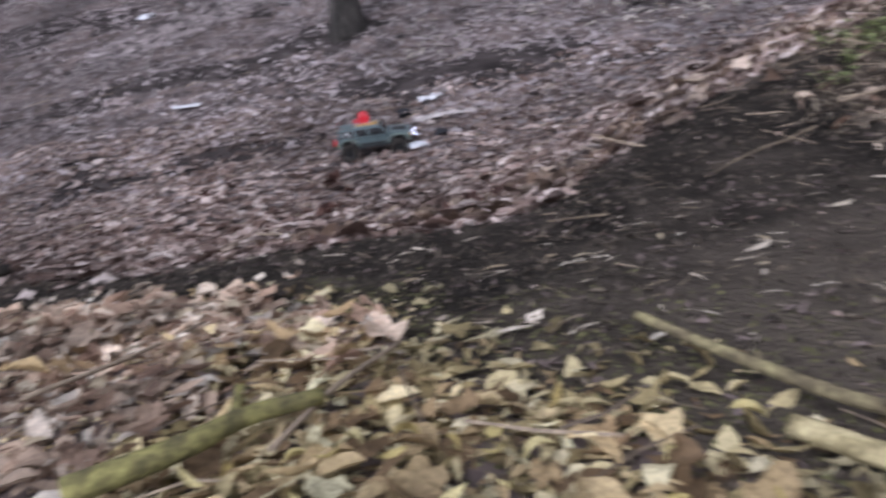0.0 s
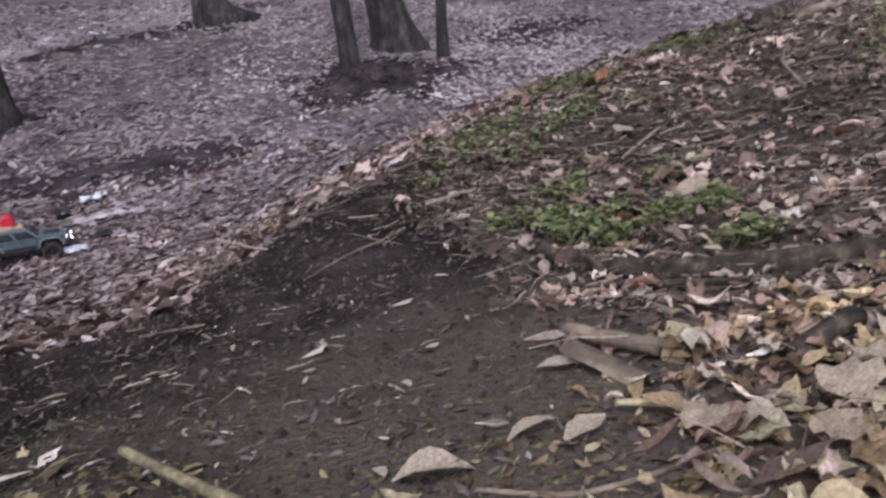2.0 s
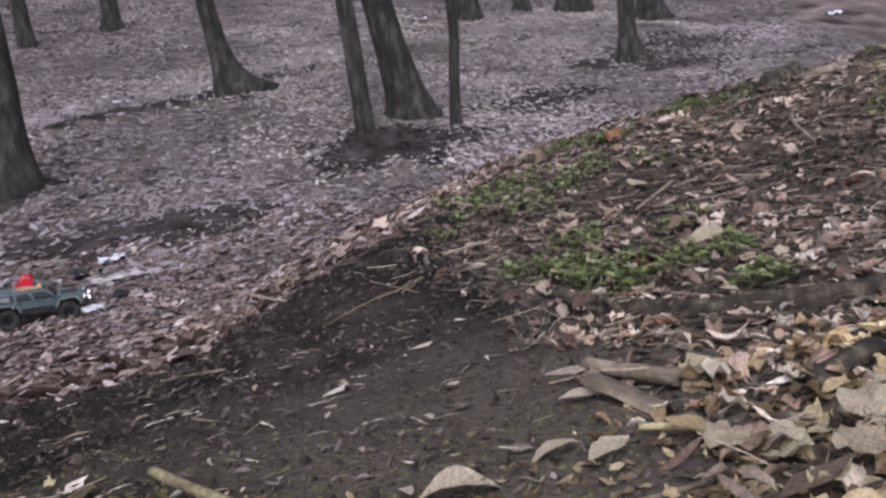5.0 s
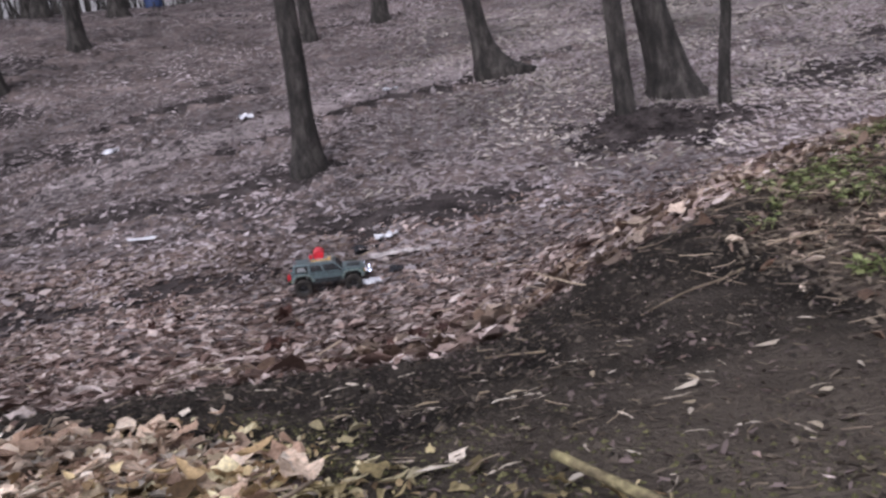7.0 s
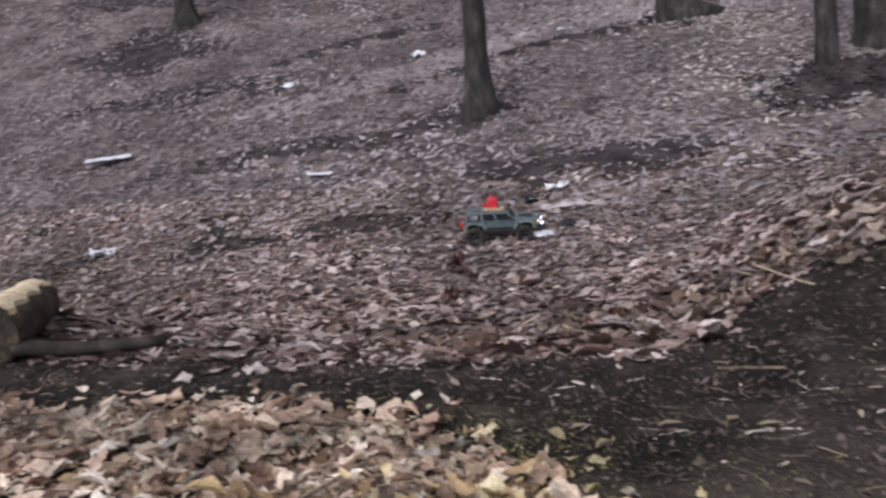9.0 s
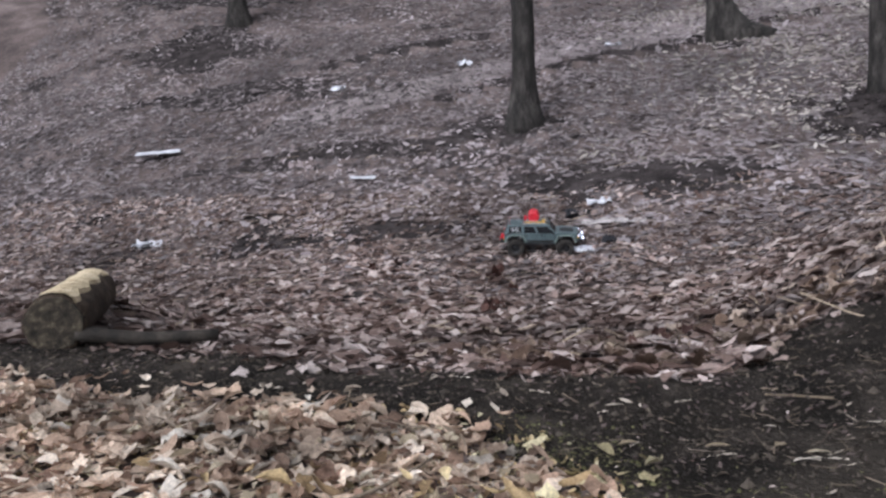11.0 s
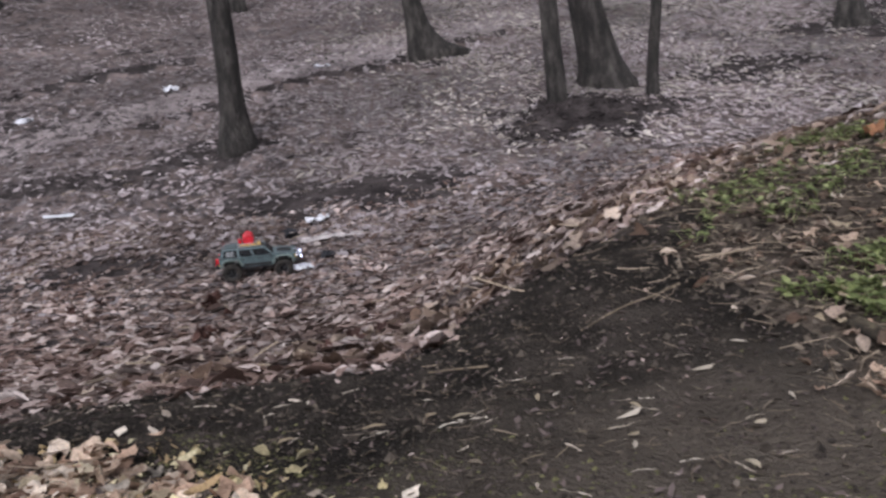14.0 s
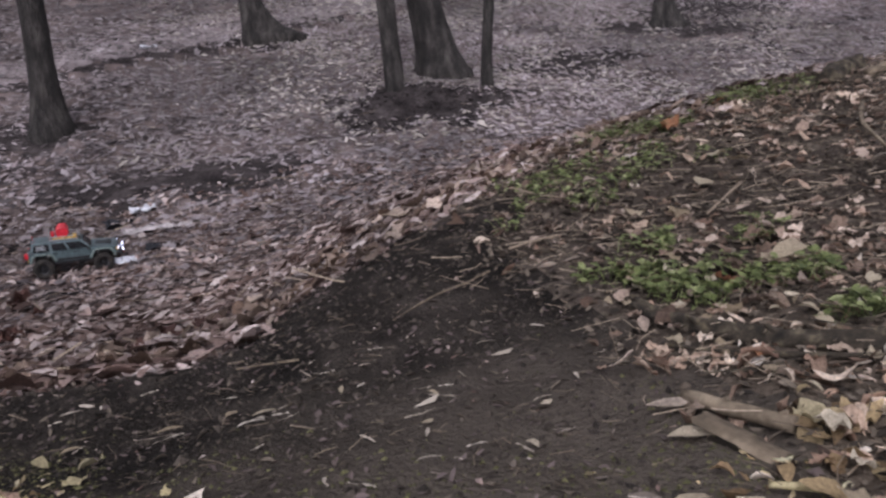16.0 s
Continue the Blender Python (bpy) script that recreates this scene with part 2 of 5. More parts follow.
def rough_noise(x, y, seed=0):
    """Smooth noise from -1 to 1 with features about one unit across."""
    ix, iy = np.floor(x), np.floor(y)
    fx, fy = x - ix, y - iy
    fx, fy = fx * fx * (3 - 2 * fx), fy * fy * (3 - 2 * fy)
    a, b = lattice(ix, iy, seed), lattice(ix + 1, iy, seed)
    c, d = lattice(ix, iy + 1, seed), lattice(ix + 1, iy + 1, seed)
    return 2 * ((a * (1 - fx) + b * fx) * (1 - fy) + (c * (1 - fx) + d * fx) * fy) - 1


def crest(x):
    """How far ahead the bank on which the camera is breaks off towards the hollow."""
    return 1.3 + 1.4 * soft(x - 0.2, 0.08) - 0.85 * soft(x - 0.6, 0.1) - 0.45 * soft(x - 1.2, 0.1) - 0.3 * soft(x - 1.75, 0.1)


def lie(x, y):
    """The height of the smooth land: the near bank, the hollow beyond it, the long slope up to the far brow."""
    x, y = np.asarray(x, float), np.asarray(y, float)
    bank = 0.483 + 0.165 * soft(x + 0.6 * y - 1.05, 0.12) + 0.09 * np.tanh(soft(1.02 - y, 0.08) / 0.5)
    near = bank - 0.27 * soft(y - crest(x), 0.06)
    far = 0.075 + 0.03 * x * level((6 - y) / 0.5) + 0.34 * soft(y - 4.7, 0.4) + 0.12 * soft(-x - 2.5, 0.5) * level((y - 9.5) / 0.6)
    far = far - 0.36 * soft(y - 22 - 0.5 * np.minimum(x, 0), 1.5)
    far = np.maximum(far, -30.0)
    return np.logaddexp(near / 0.05, far / 0.05) * 0.05


def footpath(x):
    """The line of the worn footpath across the far slope."""
    return 8.66 + 0.57 * x - 0.25 * soft(x - 1.6, 0.3) + 0.08 * rough_noise(x * 0.9, x * 0, 8)


def ditch(x):
    """The hollowed line below the second tree."""
    return 6.17 + 0.03 * (x + 3.3) + 0.42 * soft(x + 2.25, 0.2) + 0.05 * rough_noise(x * 1.5, x * 0, 28)


def rut(x):
    """A second worn edge higher up the slope."""
    return 10.52 + 0.48 * x + 0.1 * rough_noise(x * 1.2, x * 0, 18)


def land(x, y):
    """The land with its lumps."""
    x, y = np.asarray(x, float), np.asarray(y, float)
    away = np.clip((y - 2.0) / 4.0, 0, 1)
    z = lie(x, y) + 0.012 * rough_noise(x * 4, y * 4, 1) + 0.006 * rough_noise(x * 13, y * 13, 2)
    z = z + away * (0.05 * rough_noise(x * 1.1, y * 1.1, 3) + 0.09 * np.clip(y / 14 - 0.4, 0, 1) * rough_noise(x * 0.45, y * 0.6, 4))
    up = y - footpath(x)
    z = z + 0.07 * level((up + 0.02) / 0.05) * np.exp(-np.clip(up, 0, 9) / 1.2) * level((x + 2.6) / 0.4) * level((4 - x) / 0.8)
    up = y - rut(x)
    z = z + 0.07 * level(up / 0.05) * np.exp(-np.clip(up, 0, 9) / 1.2) * level((x + 4.1) / 0.3) * level((-1.9 - x) / 0.3)
    up = y - ditch(x)
    z = z + 0.06 * level(up / 0.04) * np.exp(-np.clip(up, 0, 9) / 0.8) * level((x + 5.0) / 0.5) * level((-1.4 - x) / 0.3)
    z = z + 0.09 * np.exp(-(((x + 1.85) / 0.4) ** 2 + ((y - 2.0) / 0.4) ** 2))
    z = z + 0.06 * np.exp(-(((x - 1.75) / 0.55) ** 2 + ((y - 6.85) / 0.45) ** 2))
    return z


def heap_edge(x):
    """Where the heap of pale leaves at the camera's feet ends and the bare trail begins."""
    return 1.08 - 0.2 * level((x + 0.23) / 0.05) - 0.52 * level((x - 0.0) / 0.12) + 0.28 * level((x - 0.62) / 0.04) + 0.05 * rough_noise(x * 7, x * 0 + 3, 5)


def trail_edge(x):
    """Where the bare soil of the trail and the bank gives way to the brown leaves of the hollow."""
    return 1.36 + 0.58 * level((x - 0.14) / 0.07) + 0.12 * np.clip(x - 0.5, 0, 0.5) + 0.15 * np.clip(-x - 0.4, 0, 3) + 0.07 * rough_noise(x * 6, x * 0 + 9, 6) + 0.05 * rough_noise(x * 17, x * 0 + 4, 90)


def bank_foot(x, y):
    """The ragged line along which the leaves of the near bank begin."""
    return 0.73 - 0.2 * np.exp(-np.clip(y - 0.5, 0, 9) / 0.35) + 0.05 * rough_noise(y * 6, y * 0, 7) + 0.07 * rough_noise(x * 14, y * 14, 49) + 0.05 * rough_noise(x * 5, y * 5, 50)


def bare(x, y):
    """1 where dark soil shows or a dark tone is laid in, 0 under the leaves."""
    x, y = np.asarray(x, float), np.asarray(y, float)
    trail = level((y - heap_edge(x)) / 0.03) * level((trail_edge(x) - y) / 0.05) * level((bank_foot(x, y) - x) / 0.035)
    patch = np.zeros_like(x)
    ragged, fray = 0.4 * rough_noise(x * 2.6, y * 3.6, 45), 0.4 * rough_noise(x * 3.1, y * 3.3, 46)
    # (-5.0, 8.0) and (-7.5, 11.5) make the far left slope darker
    for px, py, sx, sy, k in ((-0.1, 5.65, 1.15, 0.34, 0.92), (1.8, 6.55, 0.95, 0.5, 1.0), (1.35, 6.75, 0.5, 0.3, 1.0), (-2.5, 4.8, 0.65, 0.28, 0.9), (-6.1, 9.4, 1.1, 0.7, 0.95), (-5.0, 8.0, 1.5, 0.45, 0.55), (-7.5, 11.5, 2.0, 0.8, 0.6), (-1.9, 4.95, 0.5, 0.2, 0.8),
                              # (5.0, 8.6) paints the shadow at a tree's foot as dark ground
                              (-1.3, 6.6, 0.6, 0.25, 0.8), (0.1, 8.75, 0.6, 0.15, 0.8), (5.9, 8.4, 0.9, 0.35, 0.8), (3.6, 7.35, 0.9, 0.42, 0.75), (5.0, 8.6, 0.8, 0.3, 0.9), (6.6, 9.2, 1.2, 0.5, 0.8)):
        patch = np.maximum(patch, k * np.exp(-(((x - px + ragged) / sx) ** 2 + ((y - py + 0.5 * fray) / sy) ** 2) ** 1.5))
    # worn soil lines along the ledges, their dark tone also standing for ledge shadow
    path_line = footpath(x)
    patch = np.maximum(patch, 0.8 * np.exp(-((y - path_line) / 0.1) ** 4) * level((x + 2.2) / 0.4) * level((2.2 - x) / 0.5) + 0.5 * np.exp(-((y - path_line - 0.5) / 0.36) ** 4) * level((x + 4.0) / 0.5) * level((6 - x) / 0.8))
    patch = np.maximum(patch, 0.9 * np.exp(-((y - rut(x)) / 0.13) ** 4) * level((x + 4.0) / 0.25) * level((-2.2 - x) / 0.3))
    patch = np.maximum(patch, 0.72 * np.exp(-((y - ditch(x)) / 0.13) ** 4) * level((x + 3.8) / 0.3) * level((-1.2 - x) / 0.15))
    worn = 0.65 * np.clip(rough_noise(x * 1.3, y * 2.3, 9) - 0.15, 0, 1) * level((y - 2.5) / 0.3)
    return np.maximum(trail, np.maximum(patch, worn))


def upright(x, y, e=0.02):
    """Normals of the land."""
    n = np.stack([(land(x - e, y) - land(x + e, y)) / (2 * e), (land(x, y - e) - land(x, y + e)) / (2 * e), np.ones_like(x)], -1)
    return n / np.linalg.norm(n, axis=-1, keepdims=True)


# ---- ways of building ----
def link(name, verts, faces, mat, parent=None, label="", smooth=False):
    me = bpy.data.meshes.new(name)
    me.from_pydata([tuple(v) for v in verts], [], faces)
    if mat:
        me.materials.append(mat)
    if smooth:
        me.polygons.foreach_set("use_smooth", [True] * len(me.polygons))
    me.update()
    ob = new(name, me)
    if parent:
        ob.parent = parent
    if label:
        ob["label"] = label
    return ob


def part(name, bm, mat, parent=None, label="", smooth=False):
    me = bpy.data.meshes.new(name)
    bmesh.ops.recalc_face_normals(bm, faces=bm.faces[:])
    bm.to_mesh(me)
    bm.free()
    me.materials.append(mat)
    if smooth:
        me.polygons.foreach_set("use_smooth", [True] * len(me.polygons))
    ob = new(name, me)
    if parent:
        ob.parent = parent
    if label:
        ob["label"] = label
    return ob


def bulk(name, verts, tris, mat, smooth=False):
    """One mesh of very many triangles."""
    me = bpy.data.meshes.new(name)
    n = len(tris)
    me.vertices.add(len(verts))
    me.vertices.foreach_set("co", verts.astype(np.float32).ravel())
    me.loops.add(3 * n)
    me.loops.foreach_set("vertex_index", tris.astype(np.int32).ravel())
    me.polygons.add(n)
    me.polygons.foreach_set("loop_start", np.arange(0, 3 * n, 3, dtype=np.int32))
    me.polygons.foreach_set("loop_total", np.full(n, 3, dtype=np.int32))
    me.polygons.foreach_set("use_smooth", np.full(n, smooth))
    me.materials.append(mat)
    me.update(calc_edges=True)
    return new(name, me)


def tube(points, radii, sides=8, wobble=0.0, seed=0, cap=True):
    """A bent round bar through the points, as vertices and faces."""
    rnd = random.Random(seed)
    pts = [Vector(p) for p in points]
    verts, faces = [], []
    side = None
    drift = [rnd.uniform(-1, 1) for _ in range(sides)]
    for i, p in enumerate(pts):
        way = (pts[min(i + 1, len(pts) - 1)] - pts[max(i - 1, 0)]).normalized()
        side = way.orthogonal().normalized() if side is None else (side - way * side.dot(way)).normalized()
        other = way.cross(side)
        for k in range(sides):
            a = 2 * math.pi * k / sides
            drift[k] = 0.8 * drift[k] + 0.45 * rnd.uniform(-1, 1)
            r = radii[i] * (1 + wobble * drift[k])
            verts.append(p + side * (r * math.cos(a)) + other * (r * math.sin(a)))
    for i in range(len(pts) - 1):
        for k in range(sides):
            a, b = i * sides + k, i * sides + (k + 1) % sides
            faces.append((a, b, b + sides, a + sides))
    if cap:
        faces.append(tuple(range(sides - 1, -1, -1)))
        faces.append(tuple(range((len(pts) - 1) * sides, len(pts) * sides)))
    return verts, faces


def smooth_line(points, steps):
    """A rounded line through the points."""
    p = [Vector(q) for q in points]
    p = [2 * p[0] - p[1]] + p + [2 * p[-1] - p[-2]]
    out = []
    for i in range(1, len(p) - 2):
        for s in range(steps):
            t = s / steps
            a, b, c, d = p[i - 1], p[i], p[i + 1], p[i + 2]
            out.append(0.5 * ((2 * b) + (c - a) * t + (2 * a - 5 * b + 4 * c - d) * t * t + (3 * b - a - 3 * c + d) * t ** 3))
    return out + [p[-2]]


# ---- the ground: one sheet to the horizon ----
def graded(lo, hi, fine_lo, fine_hi, step, growth):
    mid = list(np.arange(fine_lo, fine_hi, step))
    up, s = [fine_hi], step
    while up[-1] < hi:
        s *= growth
        up.append(up[-1] + s)
    down, s = [fine_lo], step
    while down[-1] > lo:
        s *= growth
        down.append(down[-1] - s)
    return np.array(down[:0:-1] + mid + up)


gx = graded(-300, 300, -1.6, 2.2, 0.03, 1.045)
gy = graded(-120, 500, -0.3, 3.2, 0.03, 1.03)
GX, GY = np.meshgrid(gx, gy)
GZ = land(GX, GY)
ground_me = bpy.data.meshes.new("ground")
nx, ny = len(gx), len(gy)
quads = [(j * nx + i, j * nx + i + 1, (j + 1) * nx + i + 1, (j + 1) * nx + i) for j in range(ny - 1) for i in range(nx - 1)]
ground_me.from_pydata(np.stack([GX.ravel(), GY.ravel(), GZ.ravel()], -1).tolist(), [], quads)
ground_me.materials.append(SOIL)
ground_me.materials.append(MOULD)
cover = bare(GX, GY)[:-1, :-1].ravel()
ground_me.materials.append(DIRT)
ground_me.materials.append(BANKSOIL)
ground_me.materials.append(DUST)
low_x, low_y = GX[:-1, :-1].ravel(), GY[:-1, :-1].ravel()
kinds = np.where(cover >= 0.45, 0, 1)
wild = rough_noise(low_x * 1.1, low_y * 1.1, 52)
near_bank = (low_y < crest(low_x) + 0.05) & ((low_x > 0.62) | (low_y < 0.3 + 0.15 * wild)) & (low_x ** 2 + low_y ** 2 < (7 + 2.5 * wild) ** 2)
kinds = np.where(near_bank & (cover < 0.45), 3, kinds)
kinds = np.where((cover >= 0.38) & (low_y > 2.6), 2, kinds)
over = low_y - footpath(low_x)
kinds = np.where((over > 0.14) & (over < 0.9) & (low_x > -4.0) & (low_x < 6), 4, kinds)
ground_me.polygons.foreach_set("material_index", kinds.astype(np.int32))
ground_me.polygons.foreach_set("use_smooth", np.ones(len(quads), dtype=bool))
ground = tagged(new("ground", ground_me), "dark wet forest soil with a worn bare trail", "ground", kind="structure")


# ---- trees ----
def tree(x, y, radius, lean, seed, height=9.0, flare=1.9, label="", limbs=7, root_side=0.0, bend=0.0, sway=(0.9, 0.02)):
    """A bare tree: lean is how far the trunk goes sideways (x, y) for each metre up."""
    rnd = random.Random(seed)
    z0 = float(land(x, y))
    root = new("tree")
    root.location = (x, y, z0)
    tagged(root, label or "bare winter tree with grey-brown furrowed bark", "tree", "bare trees of the wood")
    sides = 20
    levels = [-0.25, -0.05, 0.0, 0.05, 0.11, 0.2, 0.32, 0.5, 0.8, 1.2, 1.7, 2.4, 3.3, 4.5, 6.0, height]
    lobes = [(rnd.uniform(0, 6.28), rnd.uniform(0.5, 1.0)) for _ in range(5)]
    verts, faces = [], []

    def middle(h):
        s = math.sin(h * sway[0] + seed) * sway[1] * min(h, 2.0) ** 0.5 * max(h, 0) ** 0.5 if h > 0 else 0.0
        return Vector((lean[0] * h + s + bend * h * h, lean[1] * h + s * 0.5, h))

    for h in levels:
        taper = radius * (1 - 0.85 * max(h, 0) / height)
        foot = math.exp(-max(h, 0) / (radius * 1.3 + 0.05))
        for k in range(sides):
            a = 2 * math.pi * k / sides
            lobe = sum(w * max(0, math.cos(a - b)) ** 6 for b, w in lobes)
            r = taper * (1 + foot * ((flare - 1) * 0.45 + 0.35 * (flare - 1) * lobe)) * (1 + 0.06 * math.sin(3 * a + seed + h) + 0.035 * rnd.uniform(-1, 1))
            r *= 1 + root_side * foot * max(0, math.cos(a)) ** 4
            verts.append(middle(h) + Vector((r * math.cos(a), r * math.sin(a), 0)))
    for i in range(len(levels) - 1):
        for k in range(sides):
            a, b = i * sides + k, i * sides + (k + 1) % sides
            faces.append((a, b, b + sides, a + sides))
    faces.append(tuple(range((len(levels) - 1) * sides, len(levels) * sides)))
    link("trunk", verts, faces, BARK, root, smooth=True)
    for i in range(limbs):
        h = height * rnd.uniform(0.38, 0.97)
        p = middle(h)
        a = rnd.uniform(0, 6.28)
        length = rnd.uniform(0.8, 2.2) * (1.2 - h / height * 0.6)
        v, f = [], []
        line = smooth_line([p, p + Vector((math.cos(a) * length * 0.5, math.sin(a) * length * 0.5, length * 0.45)), p + Vector((math.cos(a) * length, math.sin(a) * length, length * 1.2))], 4)
        r0 = radius * (1 - 0.85 * h / height) * 0.55
        v, f = tube(line, [r0 * (1 - 0.8 * q / (len(line) - 1)) for q in range(len(line))], 6, 0.05, seed + i)
        for t in range(6):
            q = line[rnd.randint(2, len(line) - 2)]
            b = a + rnd.uniform(-1.1, 1.1)
            l2 = length * rnd.uniform(0.3, 0.6)
            tv, tf = tube([q, q + Vector((math.cos(b), math.sin(b), 0.7)) * l2 * 0.5, q + Vector((math.cos(b) * 1.1, math.sin(b) * 1.1, 1.1)) * l2], [r0 * 0.35, r0 * 0.22, r0 * 0.06], 4)
            k = len(v)
            v += tv
            f += [tuple(n + k for n in face) for face in tf]
        link("limb", v, f, BARK, root)
    return root


tree(-1.2, 6.70, 0.102, (-0.012, 0.0), 1, flare=2.2, label="slender bare tree with dark bark and a flared foot")
tree(0.555, 8.98, 0.106, (-0.115, 0.0), 2, flare=2.0, root_side=1.8, label="leaning bare tree with a long surface root")
tree(1.64, 7.0, 0.086, (-0.01, 0.02), 3, flare=1.15, label="slim bare tree on a small earth mound")
tree(2.23, 7.5, 0.16, (-0.15, 0.05), 4, height=11, flare=2.2, label="thick old bare tree with deeply furrowed bark")
tree(2.5, 6.92, 0.054, (0.07, 0.0), 5, height=6, flare=1.3, bend=-0.004, sway=(3.6, 0.035), label="thin dark sapling with bare stem")
tree(-5.75, 12.6, 0.125, (-0.05, 0.0), 6)
tree(-6.0, 10.36, 0.12, (0.03, 0.0), 7)
tree(-0.94, 13.5, 0.125, (0.05, 0.0), 8)
tree(-2.02, 12.6, 0.11, (-0.02, 0.0), 9, flare=1.3)
tree(5.46, 8.75, 0.105, (0.05, 0.0), 10, root_side=1.5)
tree(-8.31, 12.3, 0.1, (-0.12, 0.0), 11, label="bare tree leaning on the far slope")
tree(-6.28, 15.7, 0.16, (-0.04, 0.0), 12)
tree(-11.28, 14.5, 0.17, (-0.03, 0.0), 13)
tree(-10.2, 15.1, 0.2, (0.02, 0.0), 14)
tree(-8.62, 14.4, 0.13, (0.0, 0.0), 15)
tree(4.63, 12.2, 0.17, (-0.03, 0.0), 16)
tree(5.65, 12.35, 0.11, (0.05, 0.0), 17)
tree(6.68, 12.35, 0.22, (0.0, 0.0), 18)
tree(7.4, 11.2, 0.16, (-0.02, 0.0), 19, root_side=1.0)
wood = random.Random(77)
far_kinds = [tree(-9.4, 18.2, 0.15, (0.01, 0.0), 31, limbs=9), tree(-12.6, 17.0, 0.17, (-0.02, 0.0), 32, limbs=9), tree(-4.6, 22.0, 0.18, (0.02, 0.0), 33, limbs=9)]
placed = 0
while placed < 75:
    x, y = wood.uniform(-34, 26), wood.uniform(14, 44)
    if y < 20 + 0.5 * min(x, 0) + (14 if x > -2 else 0) or abs(x) > y * 0.85:
        continue
    k = copy_thing(wood.choice(far_kinds), pose(x, y, float(land(x, y)), 0, 0, wood.uniform(0, 360)))
    k.scale = [wood.uniform(0.8, 1.25)] * 3
    placed += 1


def thicket(x0, x1, y0, y1, count, seed):
    """Far undergrowth and young trees beyond the brow: countless thin leaning stems in one mesh."""
    g = np.random.default_rng(seed)
    x, y = g.uniform(x0, x1, count), g.uniform(y0, y1, count)
    tall, r = g.uniform(1.5, 7.0, count), g.uniform(0.012, 0.05, count)
    foot = np.stack([x, y, land(x, y) - 0.1], -1)
    lean = np.stack([g.normal(0, 0.12, count), g.normal(0, 0.1, count), np.ones(count)], -1) * tall[:, None]
    rings = []
    for share, k in ((0.0, 1.0), (0.5, 0.7), (1.0, 0.2)):
        c = foot + lean * share + (0 if share != 0.5 else g.normal(0, 0.12, (count, 3)) * [1, 1, 0])
        for a in (0, 2.1, 4.2):
            rings.append(c + (r * k)[:, None] * np.array([math.cos(a), math.sin(a), 0]))
    t = []
    for q in (0, 3):
        for k in range(3):
            t += [(q + k, q + (k + 1) % 3, q + 3 + k), (q + (k + 1) % 3, q + 3 + (k + 1) % 3, q + 3 + k)]
    tris = (np.array(t)[None] + (np.arange(count) * 9)[:, None, None]).reshape(-1, 3)
    return tagged(bulk("thicket", np.stack(rings, 1).reshape(-1, 3), tris, BARK), "far thicket of thin bare stems", "thicket", kind="stuff")


thicket(-45, 30, 27, 60, 5200, 91)
thicket(-30, -4, 17.5, 27, 420, 92)

# an added ridge far behind everything, filling the sky gaps; its grey paints haze
HAZE = material("haze_grey_woods", [(0.2, 0.195, 0.195), (0.27, 0.265, 0.265), (0.34, 0.335, 0.335)], 0.5, 1.0, 0.0, stretch=(1, 1, 0.12), by="ground", grain=8.0, spec=0.0)
ridge_v, ridge_f = [], []
for i in range(81):
    a = radians(-70 + 140 * i / 80)
    top = 58 + 6 * float(rough_noise(i * 0.5, 0.0, 21)) + 2 * float(rough_noise(i * 2.3, 4.0, 22))
    for r, z in ((115, -34), (118, 20), (128, top), (150, -34)):
        ridge_v.append((r * math.sin(a), r * math.cos(a), z))
for i in range(80):
    for j in range(3):
        p = 4 * i + j
        ridge_f.append((p, p + 4, p + 5, p + 1))
tagged(link("backdrop", ridge_v, ridge_f, HAZE, smooth=True), "added backdrop ridge, its grey painted as woods in haze", "ridge", kind="structure")


# ---- fallen leaves ----
def lobed_leaf(rnd, curl):
    """A lobed, ragged leaf about one unit across: vertices and triangles."""
    tips = [(0, 1.0), (12, 0.86), (25, 0.72), (38, 0.83), (50, 0.92), (62, 0.78), (80, 0.66), (98, 0.76), (112, 0.66), (135, 0.5), (160, 0.4), (180, 0.2)]
    ring = [(a, r) for a, r in tips] + [(-a, r) for a, r in tips[-2:0:-1]]
    bend, fold, twist = rnd.uniform(-curl, curl), rnd.uniform(0.0, curl), rnd.uniform(-curl, curl)
    wave, phase = rnd.uniform(0.05, 0.16), rnd.uniform(0, 6.28)
    v = [(0.05, 0.0, 0.0)]
    for a, r in ring:
        r *= rnd.uniform(0.82, 1.12) * 0.58
        x, y = r * math.cos(radians(a)) + 0.05, r * math.sin(radians(a)) * 0.85
        v.append((x, y, bend * x * x * 1.5 + fold * abs(y) * 0.8 + twist * x * y + wave * math.sin(3 * radians(a) + phase)))
    n = len(ring)
    return np.array(v), np.array([(0, 1 + k, 1 + (k + 1) % n) for k in range(n)])


